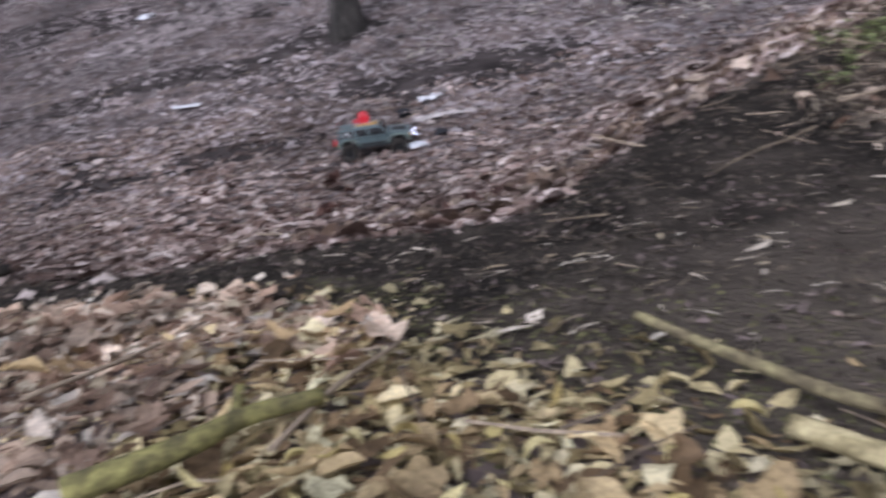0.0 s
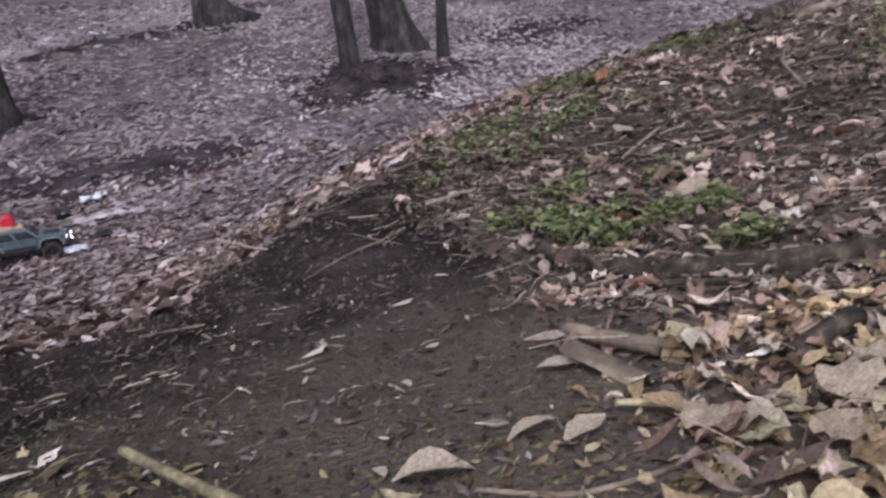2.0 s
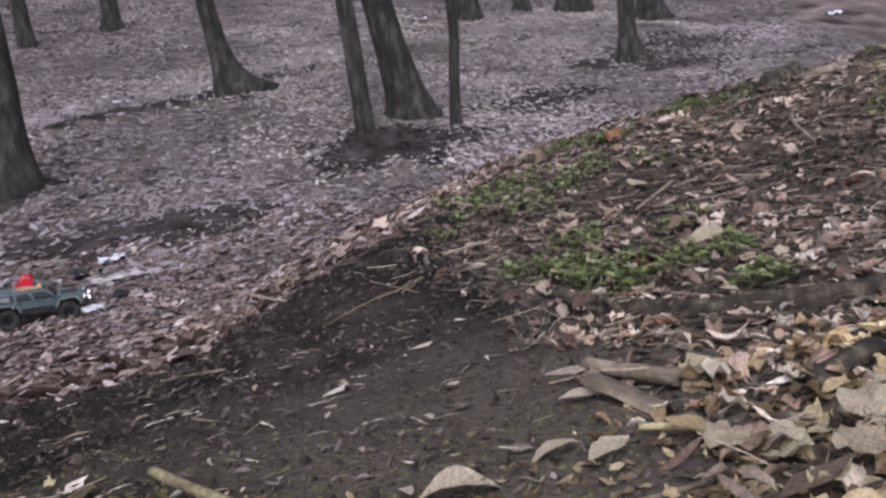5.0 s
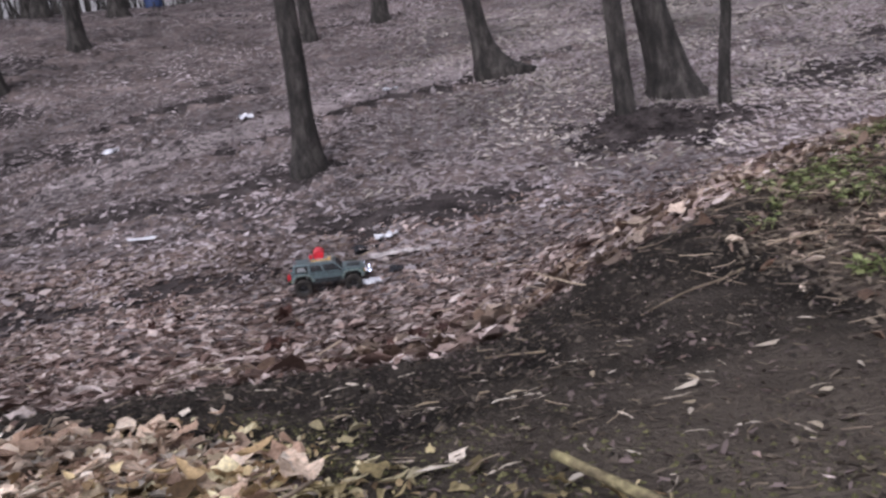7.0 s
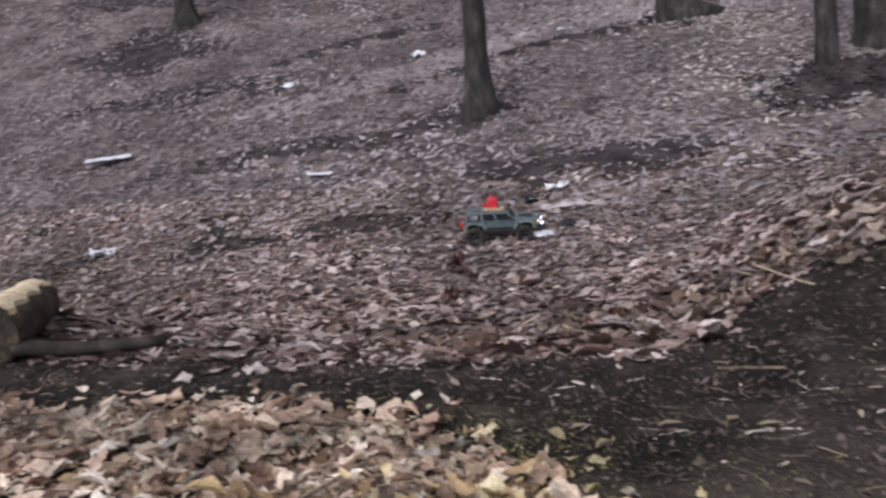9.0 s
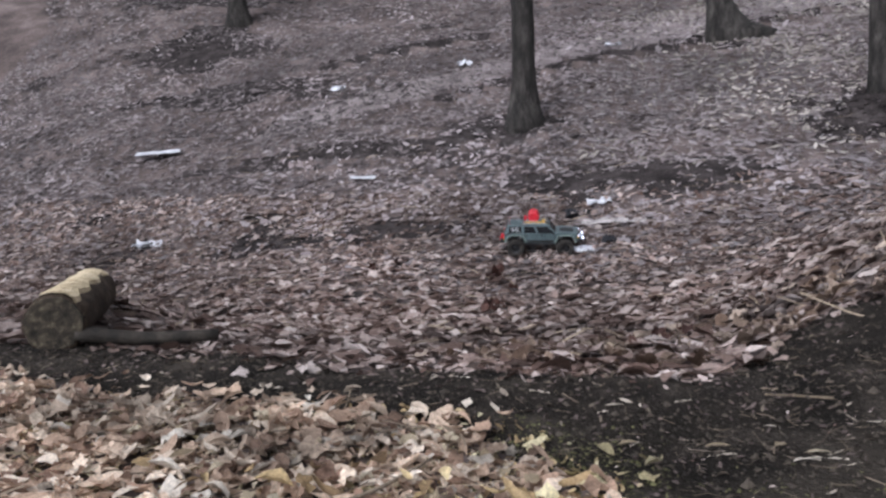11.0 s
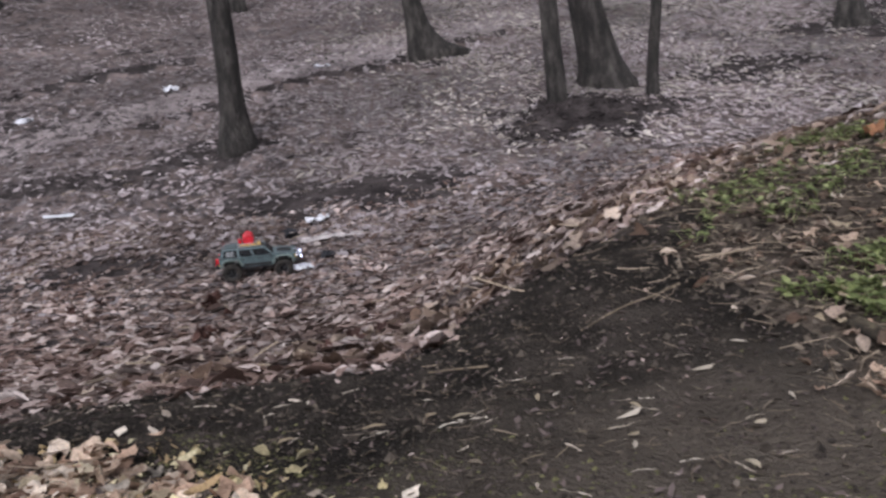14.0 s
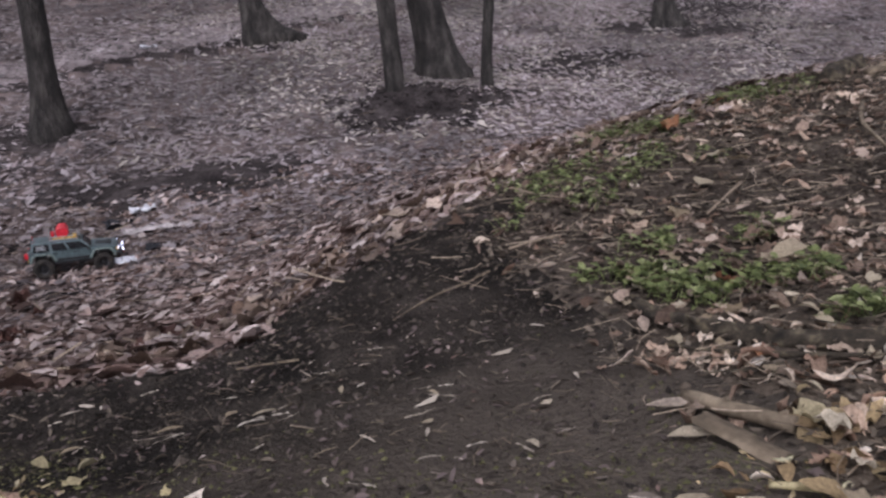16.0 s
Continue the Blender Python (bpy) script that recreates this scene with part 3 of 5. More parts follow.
def oval_leaf(rnd, curl, wide=0.42):
    """A long leaf folded along its middle vein."""
    xs = [-0.5, -0.28, 0.0, 0.28, 0.5]
    ws = [0.0, 0.8, 1.0, 0.7, 0.0]
    bend, fold, roll = rnd.uniform(-curl, curl), rnd.uniform(0.15, 0.9) * curl * 1.5, rnd.uniform(-0.4, 0.4) * curl
    v = []
    for x, w in zip(xs, ws):
        z = bend * x * x * 1.6
        v.append((x, roll * x * x, z))
        if w:
            for side in (1, -1):
                ww = w * wide * 0.5 * rnd.uniform(0.8, 1.2)
                v.append((x + rnd.uniform(-0.03, 0.03), side * ww + roll * x * x, z + fold * ww + rnd.uniform(-0.03, 0.03)))
    t = [(0, 1, 2), (0, 3, 1), (1, 4, 5), (1, 5, 2), (1, 6, 4), (1, 3, 6), (4, 7, 8), (4, 8, 5), (4, 9, 7), (4, 6, 9), (7, 10, 8), (7, 9, 10)]
    return np.array(v), np.array(t)


def broad_leaf(rnd, curl):
    """A lobed leaf with raised flesh between its veins and a wavy rim."""
    n = 18
    lobes, bend, fold, twist = rnd.choice((3, 5, 5)), rnd.uniform(-curl, curl), rnd.uniform(-0.3, 1.0) * curl, rnd.uniform(-curl, curl)
    wave, phase, deep = rnd.uniform(0.06, 0.17), rnd.uniform(0, 6.28), rnd.uniform(0.0, 0.065)
    v = [(-0.1, 0.0, 0.0)]
    for share in (0.55, 1.0):
        for k in range(n):
            a = 2 * math.pi * k / n
            r = (0.42 + deep * math.cos(lobes * a) * share + 0.1 * math.cos(a)) * share * (rnd.uniform(0.72, 1.15) if share == 1.0 else rnd.uniform(0.88, 1.1))
            x, y = r * math.cos(a) - 0.05, r * math.sin(a) * 0.9
            ripple = 0.06 * math.cos(lobes * a + 3.14) + rnd.uniform(-0.02, 0.02) if share < 1 else wave * math.sin(4 * a + phase) + rnd.uniform(-0.05, 0.05)
            v.append((x, y, bend * x * x * 1.6 + fold * y * y * 1.2 + twist * x * y + ripple))
    t = []
    for k in range(n):
        q = (k + 1) % n
        t += [(0, 1 + k, 1 + q), (1 + k, 1 + n + k, 1 + n + q), (1 + k, 1 + n + q, 1 + q)]
    return np.array(v), np.array(t)


def curled_leaf(rnd, curl, wide):
    """A dry narrow leaf rolled up along its length."""
    n = 6
    bend, roll, tip, turn = rnd.uniform(-curl, curl), rnd.uniform(0.3, 1.6) * curl, rnd.uniform(0.7, 1.4), rnd.uniform(-1.2, 1.2)
    v, t = [], []
    for i in range(n):
        q = i / (n - 1)
        w = wide * 0.5 * math.sin(math.pi * q ** tip) ** 0.7 * rnd.uniform(0.75, 1.2) + 0.01
        x, z, lean = q - 0.5, bend * (q - 0.5) ** 2 * 2.2, turn * (q - 0.5)
        for side in (1, 0, -1):
            c, h = side * w * (1 - 0.3 * roll * abs(side)), abs(side) * w * roll * 1.3
            v.append((x + rnd.uniform(-0.02, 0.02), c * math.cos(lean) - h * math.sin(lean) + 0.3 * turn * x * x, z + c * math.sin(lean) + h * math.cos(lean) + rnd.uniform(-0.02, 0.02)))
    for i in range(n - 1):
        a, b = 3 * i, 3 * i + 3
        t += [(a, b, b + 1), (a, b + 1, a + 1), (a + 1, b + 1, b + 2), (a + 1, b + 2, a + 2)]
    return np.array(v), np.array(t)


def fine_leaf(rnd, curl, wide):
    """A single leaf with a finer, slightly wavy edge."""
    n = 9
    bend, fold, roll, tip = rnd.uniform(-curl, curl), rnd.uniform(0.1, 0.8) * curl, rnd.uniform(-0.3, 0.3), rnd.uniform(0.8, 1.3)
    v, t = [], []
    for i in range(n):
        q = i / (n - 1)
        w = wide * 0.5 * math.sin(math.pi * q ** tip) ** 0.75 * rnd.uniform(0.86, 1.1) + 0.004
        x, z = q - 0.5, bend * (q - 0.5) ** 2 * 1.8
        v.append((x, roll * x * x, z))
        for side in (1, -1):
            v.append((x + rnd.uniform(-0.02, 0.02), side * w + roll * x * x, z + fold * w * 1.4 + rnd.uniform(-0.025, 0.025)))
    for i in range(n - 1):
        a, b = 3 * i, 3 * i + 3
        t += [(a, b, b + 1), (a, b + 1, a + 1), (a, a + 2, b + 2), (a, b + 2, b)]
    return np.array(v), np.array(t)


def scrap_leaf(rnd, curl):
    """A plain bent leaf for the distance, long or short, with a ragged rim."""
    b, slim = rnd.uniform(-curl, curl) * 0.5, rnd.uniform(0.4, 1.0)
    v = [(-0.55, 0, b * 0.4), (-0.22, 0.22, b), (0.1, 0.3, b * 0.9), (0.55, 0.05, -b * 0.2), (0.15, -0.28, b * 0.8), (-0.2, -0.24, b * 0.7), (0.0, 0.0, 0.0)]
    v = [(x + rnd.uniform(-0.09, 0.09), (y + rnd.uniform(-0.1, 0.1)) * slim, z + rnd.uniform(-0.06, 0.06)) for x, y, z in v]
    return np.array(v), np.array([(6, k, (k + 1) % 6) for k in range(6)])


def bent_leaf(rnd, curl):
    """The simplest leaf, two halves folded at the vein, for the top of the slope."""
    b, slim = rnd.uniform(-curl, curl) * 0.4, rnd.uniform(0.35, 0.65)
    v = [(-0.55, rnd.uniform(-0.1, 0.1), 0.0), (rnd.uniform(-0.2, 0.2), slim * 0.5, b), (0.55, rnd.uniform(-0.1, 0.1), 0.0), (rnd.uniform(-0.2, 0.2), -slim * 0.5, b)]
    return np.array(v), np.array([(0, 2, 1), (0, 3, 2)])


def splinter(rnd):
    """A torn, uneven scrap of leaf rib or wood: a bent ribbon with ragged sides."""
    n, v, t = 8, [], []
    bow, wide = rnd.uniform(-0.6, 0.6), rnd.uniform(0.08, 0.24)
    for i in range(n):
        q = i / (n - 1) - 0.5
        for side in (1, -1):
            w = wide * rnd.uniform(0.1, 1.0) * (0.6 if i in (0, n - 1) else 1.0)
            v.append((q + rnd.uniform(-0.05, 0.05), side * w * 0.5 + bow * q * q, rnd.uniform(0, 0.07)))
    for i in range(n - 1):
        a = 2 * i
        t += [(a, a + 2, a + 3), (a, a + 3, a + 1)]
    return np.array(v), np.array(t)


def scatter(name, shapes, x, y, size, lift, tilt, mat, seed, label):
    """Thousands of loose leaves on the land as one mesh."""
    g = np.random.default_rng(seed)
    n = len(x)
    up = upright(x, y) + g.normal(0, tilt, (n, 3))
    up /= np.linalg.norm(up, axis=1, keepdims=True)
    a = g.uniform(0, 2 * np.pi, n)
    ref = np.stack([np.cos(a), np.sin(a), np.zeros(n)], -1)
    u = ref - up * np.sum(ref * up, 1, keepdims=True)
    u /= np.linalg.norm(u, axis=1, keepdims=True)
    w = np.cross(up, u)
    base = np.stack([x, y, land(x, y) + lift], -1)
    pick = g.integers(0, len(shapes), n)
    vs, ts, count = [], [], 0
    for k, (v, t) in enumerate(shapes):
        who = np.where(pick == k)[0]
        if not len(who):
            continue
        s = size[who, None, None]
        pts = base[who, None] + s * (v[None, :, 0:1] * u[who, None] + v[None, :, 1:2] * w[who, None] + v[None, :, 2:3] * up[who, None])
        vs.append(pts.reshape(-1, 3))
        ts.append((t[None] + (np.arange(len(who)) * len(v))[:, None, None] + count).reshape(-1, 3))
        count += len(who) * len(v)
    return tagged(bulk(name, np.concatenate(vs), np.concatenate(ts), mat, True), label, "leaves", kind="stuff")


def sown(x0, x1, y0, y1, per_m2, seed, keep):
    """Random places in a stretch of the land, thinned by keep(x, y)."""
    g = np.random.default_rng(seed)
    n = int((x1 - x0) * (y1 - y0) * per_m2)
    x, y = g.uniform(x0, x1, n), g.uniform(y0, y1, n)
    k = g.uniform(0, 1, n) < keep(x, y)
    return x[k], y[k], g


def in_heap(x, y):
    return level((heap_edge(x) - y) / 0.025) * level((x + 1.75 + 0.35 * rough_noise(x * 3, y * 3, 53)) / 0.08) * level((y - 0.2 + 0.1 * rough_noise(x * 4, y * 4, 54)) / 0.04)


def strewn(x, y):
    """The bank with thick and thin stretches of leaves."""
    return on_bank(x, y) * np.clip(0.62 + 0.9 * rough_noise(x * 3.5, y * 4.5, 38), 0.12, 1)


def on_bank(x, y):
    """The leafy part of the near bank beside the trail."""
    return level((x - bank_foot(x, y)) / 0.04) * level((crest(x) + 0.05 - y) / 0.06)


def flattened(shape, share):
    """The same leaf pressed flat by wet and feet."""
    v, t = shape
    return v * np.array([1.0, 1.0, share]), t


rl = random.Random(5)
FINE = [broad_leaf(rl, 0.7) for _ in range(9)] + [curled_leaf(rl, 0.6, rl.uniform(0.2, 0.55)) for _ in range(18)]
NARROW = [flattened(curled_leaf(rl, 0.6, rl.uniform(0.2, 0.5)), 0.8) for _ in range(12)] + [flattened(fine_leaf(rl, 0.6, rl.uniform(0.25, 0.5)), 0.7) for _ in range(6)] + [flattened(broad_leaf(rl, 0.7), 0.7) for _ in range(2)]
BROAD = [broad_leaf(rl, 0.8) for _ in range(14)] + [fine_leaf(rl, 0.7, rl.uniform(0.35, 0.6)) for _ in range(10)]
MID = [flattened(q, 0.5) for q in [lobed_leaf(rl, 0.6) for _ in range(8)] + [oval_leaf(rl, 0.7, rl.uniform(0.35, 0.6)) for _ in range(6)] + [curled_leaf(rl, 0.8, rl.uniform(0.25, 0.5)) for _ in range(4)]]
FAR = [flattened(scrap_leaf(rl, 0.5), 0.5) for _ in range(14)]
TOP = [flattened(bent_leaf(rl, 0.6), 0.6) for _ in range(14)]
LOW = [flattened(q, 0.5) for q in [curled_leaf(rl, 0.7, rl.uniform(0.25, 0.6)) for _ in range(7)] + [scrap_leaf(rl, 0.7) for _ in range(8)] + [lobed_leaf(rl, 0.6) for _ in range(5)]]

x, y, g = sown(-5.0, 4.2, 1.2, 3.4, 1500, 11, lambda x, y: np.maximum((1 - 0.93 * bare(x, y)) * level((y - trail_edge(x) + 0.03) / 0.09) * level((y - crest(x) - 0.06) / 0.08), 0.002 * bare(x, y)))
scatter("leaf_litter", MID, x, y, 0.024 + 0.085 * g.uniform(0, 1, len(x)) ** 1.8, g.uniform(0.0, 0.022, len(x)), 0.12, LITTER, 21, "deep brown and pinkish fallen leaves filling the hollow")
x, y, g = sown(-6.0, 5.0, 3.4, 5.6, 1450, 51, lambda x, y: (1 - 0.93 * bare(x, y)) * level((y - crest(x) - 0.1) / 0.07))
pale = g.uniform(0, 1, len(x)) < 0.7 * level((y - 4.4) / 0.5) * (1 - 0.5 * level((-0.9 - x + 0.6 * rough_noise(x, y, 89)) / 0.5))
scatter("leaf_litter", LOW, x[~pale], y[~pale], 0.026 + 0.075 * g.uniform(0, 1, np.sum(~pale)) ** 2, g.uniform(0.0, 0.025, np.sum(~pale)), 0.12, LITTER, 52, "brown fallen leaves in the bottom of the hollow")
scatter("leaf_litter", LOW, x[pale], y[pale], 0.026 + 0.075 * g.uniform(0, 1, np.sum(pale)) ** 2, g.uniform(0.0, 0.025, np.sum(pale)), 0.12, BLEACHED, 28, "paler fallen leaves at the foot of the slope")
x, y, g = sown(-9.0, 9.0, 5.6, 10.0, 1000, 12, lambda x, y: (1 - np.minimum(1, 1.05 * bare(x, y))) * level((y - crest(x) - 0.5) / 0.1))
pale = g.uniform(0, 1, len(x)) < (0.68 + 0.27 * level((y - 7.5) / 0.6)) * (1 - 0.6 * level((-1.3 - x + 0.8 * rough_noise(x * 0.9, y * 0.9, 82)) / 0.6))
scatter("leaf_litter", FAR, x[~pale], y[~pale], 0.035 + 0.07 * g.uniform(0, 1, np.sum(~pale)) ** 2, g.uniform(0.0, 0.02, np.sum(~pale)), 0.12, DARKLEAF, 29, "dark brown fallen leaves on the far slope")
scatter("leaf_litter", FAR, x[pale], y[pale], 0.035 + 0.07 * g.uniform(0, 1, np.sum(pale)) ** 2, g.uniform(0.0, 0.02, np.sum(pale)), 0.12, BLEACHED, 22, "greyish brown fallen leaves on the far slope")
x, y, g = sown(-20.0, 18.0, 10.0, 25.0, 340, 13, lambda x, y: (1 - 0.85 * bare(x, y)) * (np.abs(x) < y * 0.9))
dull = g.uniform(0, 1, len(x)) < 0.1 + 0.55 * level((-2.0 - x) / 0.8)
for who, mat, seed, words in ((~dull, BLEACHED, 23, "grey-brown leaf cover high on the far slope"), (dull, DARKLEAF, 83, "dark brown leaves mixed in high on the slope")):
    scatter("leaf_litter", TOP, x[who], y[who], g.uniform(0.06, 0.1, np.sum(who)), g.uniform(0.0, 0.02, np.sum(who)), 0.12, mat, seed, words)
# pale leaves, thickest high up, that put the washed-out haze into leaf colour
x, y, g = sown(-0.8, 7.5, 5.8, 13.0, 1000, 71, lambda x, y: (0.6 + 0.4 * level((y - 8.0) / 0.5)) * (1 - np.minimum(1, 1.1 * bare(x, y))) * level((x - 0.2 + 0.6 * rough_noise(x, y, 47)) / 0.5) * level((y - crest(x) - 1.0) / 0.3) * (0.5 + 0.5 * rough_noise(x * 1.5, y * 2.2, 48)))
scatter("leaf_litter", FAR, x, y, 0.03 + 0.07 * g.uniform(0, 1, len(x)) ** 2, g.uniform(0.006, 0.024, len(x)), 0.12, HAZED, 72, "pale straw-coloured dry leaves on the far slope, carrying painted haze")
x, y, g = sown(-1.9, 1.3, 1.15, 2.7, 1500, 73, lambda x, y: np.exp(-((y - trail_edge(x) - 0.02) / 0.08) ** 2) * level((crest(x) + 0.7 - y) / 0.1))
scatter("leaf_litter", MID, x, y, 0.014 + 0.04 * g.uniform(0, 1, len(x)) ** 2, g.uniform(0.0, 0.012, len(x)), 0.25, LITTER, 74, "trodden brown leaves along the trail's edge")
x, y, g = sown(-0.6, 1.6, 1.5, 3.0, 420, 84, lambda x, y: level((y - trail_edge(x)) / 0.04) * level((trail_edge(x) + 0.6 - y) / 0.15) * level((y - crest(x) + 0.12) / 0.06))
scatter("leaf_litter", BROAD, x, y, 0.025 + 0.055 * g.uniform(0, 1, len(x)) ** 1.6, g.uniform(0.006, 0.03, len(x)), 0.3, BANKLEAF, 85, "larger dry tan leaves caught along the lip")
x, y, g = sown(-3.2, 1.6, 1.3, 4.4, 200, 93, lambda x, y: (1 - bare(x, y)) * level((y - trail_edge(x) - 0.05) / 0.08) * level((y - crest(x) - 0.1) / 0.08) * np.clip(0.5 + 0.8 * rough_noise(x * 2.2, y * 2.2, 94), 0.1, 1))
scatter("leaf_litter", MID, x, y, 0.035 + 0.06 * g.uniform(0, 1, len(x)) ** 1.5, g.uniform(0.012, 0.028, len(x)), 0.15, BLANCHED, 95, "large pale pinkish leaves lying loose in the hollow")
x, y, g = sown(-0.75, 0.08, 0.7, 1.1, 700, 96, lambda x, y: in_heap(x, y) * level((0.74 - y) / 0.05) * np.clip(0.45 + 0.9 * rough_noise(x * 6, y * 6, 97), 0, 1))
scatter("leaf_heap", NARROW, x, y, g.uniform(0.02, 0.05, len(x)), g.uniform(0.014, 0.034, len(x)), 0.4, TAN, 98, "tan curled leaves on top of the heap")
x, y, g = sown(-9.0, 9.0, 2.6, 10.0, 320, 53, lambda x, y: bare(x, y) * level((y - crest(x) - 0.3) / 0.1))
scatter("leaf_scraps", FAR, x, y, g.uniform(0.02, 0.05, len(x)), g.uniform(0.0, 0.01, len(x)), 0.3, DIRT, 54, "black rotted leaf bits on bare patches")
x, y, g = sown(-9.0, 9.0, -7.0, 3.6, 330, 55, lambda x, y: np.maximum(level((-1.7 + 0.3 * rough_noise(x * 3, y * 3, 53) - x) / 0.1), np.maximum(level((0.22 + 0.1 * rough_noise(x * 4, y * 4, 54) - y) / 0.05), level((x - 3.6 + 0.6 * rough_noise(x * 2, y * 2, 55)) / 0.2))) * level((crest(x) + 0.1 - y) / 0.1) * (1 - bare(x, y)))
scatter("leaf_litter", TOP, x, y, g.uniform(0.04, 0.08, len(x)), g.uniform(0.0, 0.02, len(x)), 0.3, BANKLEAF, 56, "brown leaves all over the bank behind")
x, y, g = sown(-0.3, 0.62, 0.25, 1.02, 6400, 57, lambda x, y: (1 - 0.6 * level((x - 0.05) / 0.05)) * (1 - (1 - 0.2 * level((x + 0.17) / 0.03)) * level((y - 0.6) / 0.05)) * level((heap_edge(x) + 0.2 - 0.75 * np.clip(x - 0.12, 0, 1) + 0.05 * rough_noise(x * 9, y * 9, 36) - y) / 0.03))
scatter("leaf_heap", NARROW, x, y, g.uniform(0.01, 0.04, len(x)), g.uniform(0.0, 0.01, len(x)), 0.24, YELLOWED, 58, "thin cover of curled tan and yellow leaves over mossy soil")
x, y, g = sown(0.5, 1.1, 0.22, 0.66, 1900, 75, lambda x, y: level((x - 0.55 - 0.35 * (y - 0.4)) / 0.03) * level((0.62 - y) / 0.04))
scatter("leaf_litter", BROAD, x, y, 0.016 + 0.034 * g.uniform(0, 1, len(x)) ** 1.5, g.uniform(0.002, 0.016, len(x)), 0.26, TAN, 76, "tan and olive leaves thick on the near bank")
x, y, g = sown(-2.2, 0.08, 0.12, 1.2, 1300, 69, lambda x, y: in_heap(x, y) * level((-0.02 - x) / 0.04) * np.maximum(level((y - 0.72 + 0.1 * rough_noise(x * 8, y * 8, 81)) / 0.05), level((-0.5 - x) / 0.06)))
scatter("leaf_heap", [flattened(q, 0.75) for q in BROAD + FINE], x, y, g.uniform(0.026, 0.06, len(x)), g.uniform(0.004, 0.024, len(x)), 0.26, HEAPLEAF, 70, "large pale pinkish tan leaves on top of the heap")
x, y, g = sown(-2.2, 0.55, 0.12, 1.2, 3600, 14, lambda x, y: in_heap(x, y) * level((0.2 - x) / 0.05))
pink = (x < -0.32 + 0.12 * rough_noise(x * 5, y * 5, 99)) | (y > 0.78 + 0.1 * rough_noise(x * 6, y * 6, 79))
for who, mat, seed, words in ((~pink, TAN, 24, "heap of dry tan and yellowish leaves"), (pink, HEAPLEAF, 100, "heap of dry pale pinkish leaves")):
    scatter("leaf_heap", NARROW + FINE[:5], x[who], y[who], g.uniform(0.014, 0.05, np.sum(who)), g.uniform(0.0, 0.018, np.sum(who)), 0.28, mat, seed, words)
x, y, g = sown(0.5, 4.5, -0.3, 3.4, 750, 15, lambda x, y: on_bank(x, y) * (1 - 0.9 * level((y - 0.95 + 0.3 * rough_noise(x * 3, y * 3, 31)) / 0.1)) * (y > 0.35))
scatter("leaf_litter", FINE, x, y, g.uniform(0.018, 0.05, len(x)), g.uniform(0.0, 0.018, len(x)), 0.36, HEAPLEAF, 25, "dry pale tan leaves on the bank beside the trail")
x, y, g = sown(0.5, 4.5, 0.2, 3.6, 1050, 16, strewn)
scatter("leaf_litter", FINE, x, y, g.uniform(0.012, 0.046, len(x)), g.uniform(0.0, 0.013, len(x)), 0.3, BANKLEAF, 26, "brown leaf scraps over dark soil on the bank")
x, y, g = sown(0.58, 1.25, 0.5, 1.06, 1900, 86, lambda x, y: on_bank(x, y) * level((1.0 - y + 0.25 * (x - 0.75)) / 0.03) * np.clip(0.55 + 0.7 * rough_noise(x * 11, y * 11, 87), 0.1, 1))
scatter("leaf_scraps", FINE, x, y, 0.01 + 0.028 * g.uniform(0, 1, len(x)) ** 1.5, g.uniform(0.003, 0.013, len(x)), 0.22, HEAPLEAF, 88, "broken pale leaves thick along the rotten log")
x, y, g = sown(0.68, 1.1, 0.75, 1.32, 330, 91, lambda x, y: on_bank(x, y) * level((y - 1.0 + 0.6 * (x - 0.75)) / 0.03))
scatter("leaf_litter", BROAD, x, y, g.uniform(0.016, 0.045, len(x)), g.uniform(0.012, 0.026, len(x)), 0.3, BANKLEAF, 92, "curled brown leaves lying on the green weeds")
x, y, g = sown(-1.6, 0.75, 0.4, 2.4, 300, 17, lambda x, y: bare(x, y) * np.clip(0.4 + 1.2 * rough_noise(x * 5, y * 6, 41), 0.08, 1) * (0.35 + 0.65 * level((1.25 - y) / 0.1)))
scatter("leaf_scraps", [splinter(rl) for _ in range(12)] + [flattened(scrap_leaf(rl, 0.4), 0.6) for _ in range(6)], x, y, 0.006 + 0.026 * g.uniform(0, 1, len(x)) ** 2, g.uniform(0.002, 0.006, len(x)), 0.14, CHIP, 27, "small pale leaf scraps and chips trodden into the trail")

x, y, g = sown(-1.8, 1.2, 0.4, 2.4, 1500, 19, lambda x, y: bare(x, y) * (0.55 + 0.45 * rough_noise(x * 7, y * 7, 35)))
scatter("leaf_scraps", [scrap_leaf(rl, 0.5) for _ in range(8)], x, y, g.uniform(0.004, 0.016, len(x)), g.uniform(0.001, 0.006, len(x)), 0.35, MOULD, 30, "dark crumbled leaf bits trodden into the soil")

x, y, g = sown(0.6, 3.6, 0.25, 3.2, 5200, 63, lambda x, y: on_bank(x, y) * level((2.6 + 0.15 * x - y) / 0.2))
scatter("leaf_scraps", [scrap_leaf(rl, 0.6) for _ in range(12)], x, y, g.uniform(0.006, 0.022, len(x)), g.uniform(0.001, 0.009, len(x)), 0.35, CRUMBLE, 64, "crumbled brown leaf fragments covering the bank")
x, y, g = sown(-1.6, 0.62, 0.2, 1.1, 5000, 65, lambda x, y: level((heap_edge(x) + 0.08 - y) / 0.04))
scatter("leaf_scraps", [scrap_leaf(rl, 0.6) for _ in range(12)], x, y, g.uniform(0.005, 0.02, len(x)), g.uniform(0.001, 0.008, len(x)), 0.35, TAN, 66, "crumbled tan leaf fragments in the heap")
x, y, g = sown(-1.5, 0.75, 0.4, 1.7, 230, 67, lambda x, y: bare(x, y) * np.clip(0.5 + rough_noise(x * 4, y * 5, 40), 0.1, 1))
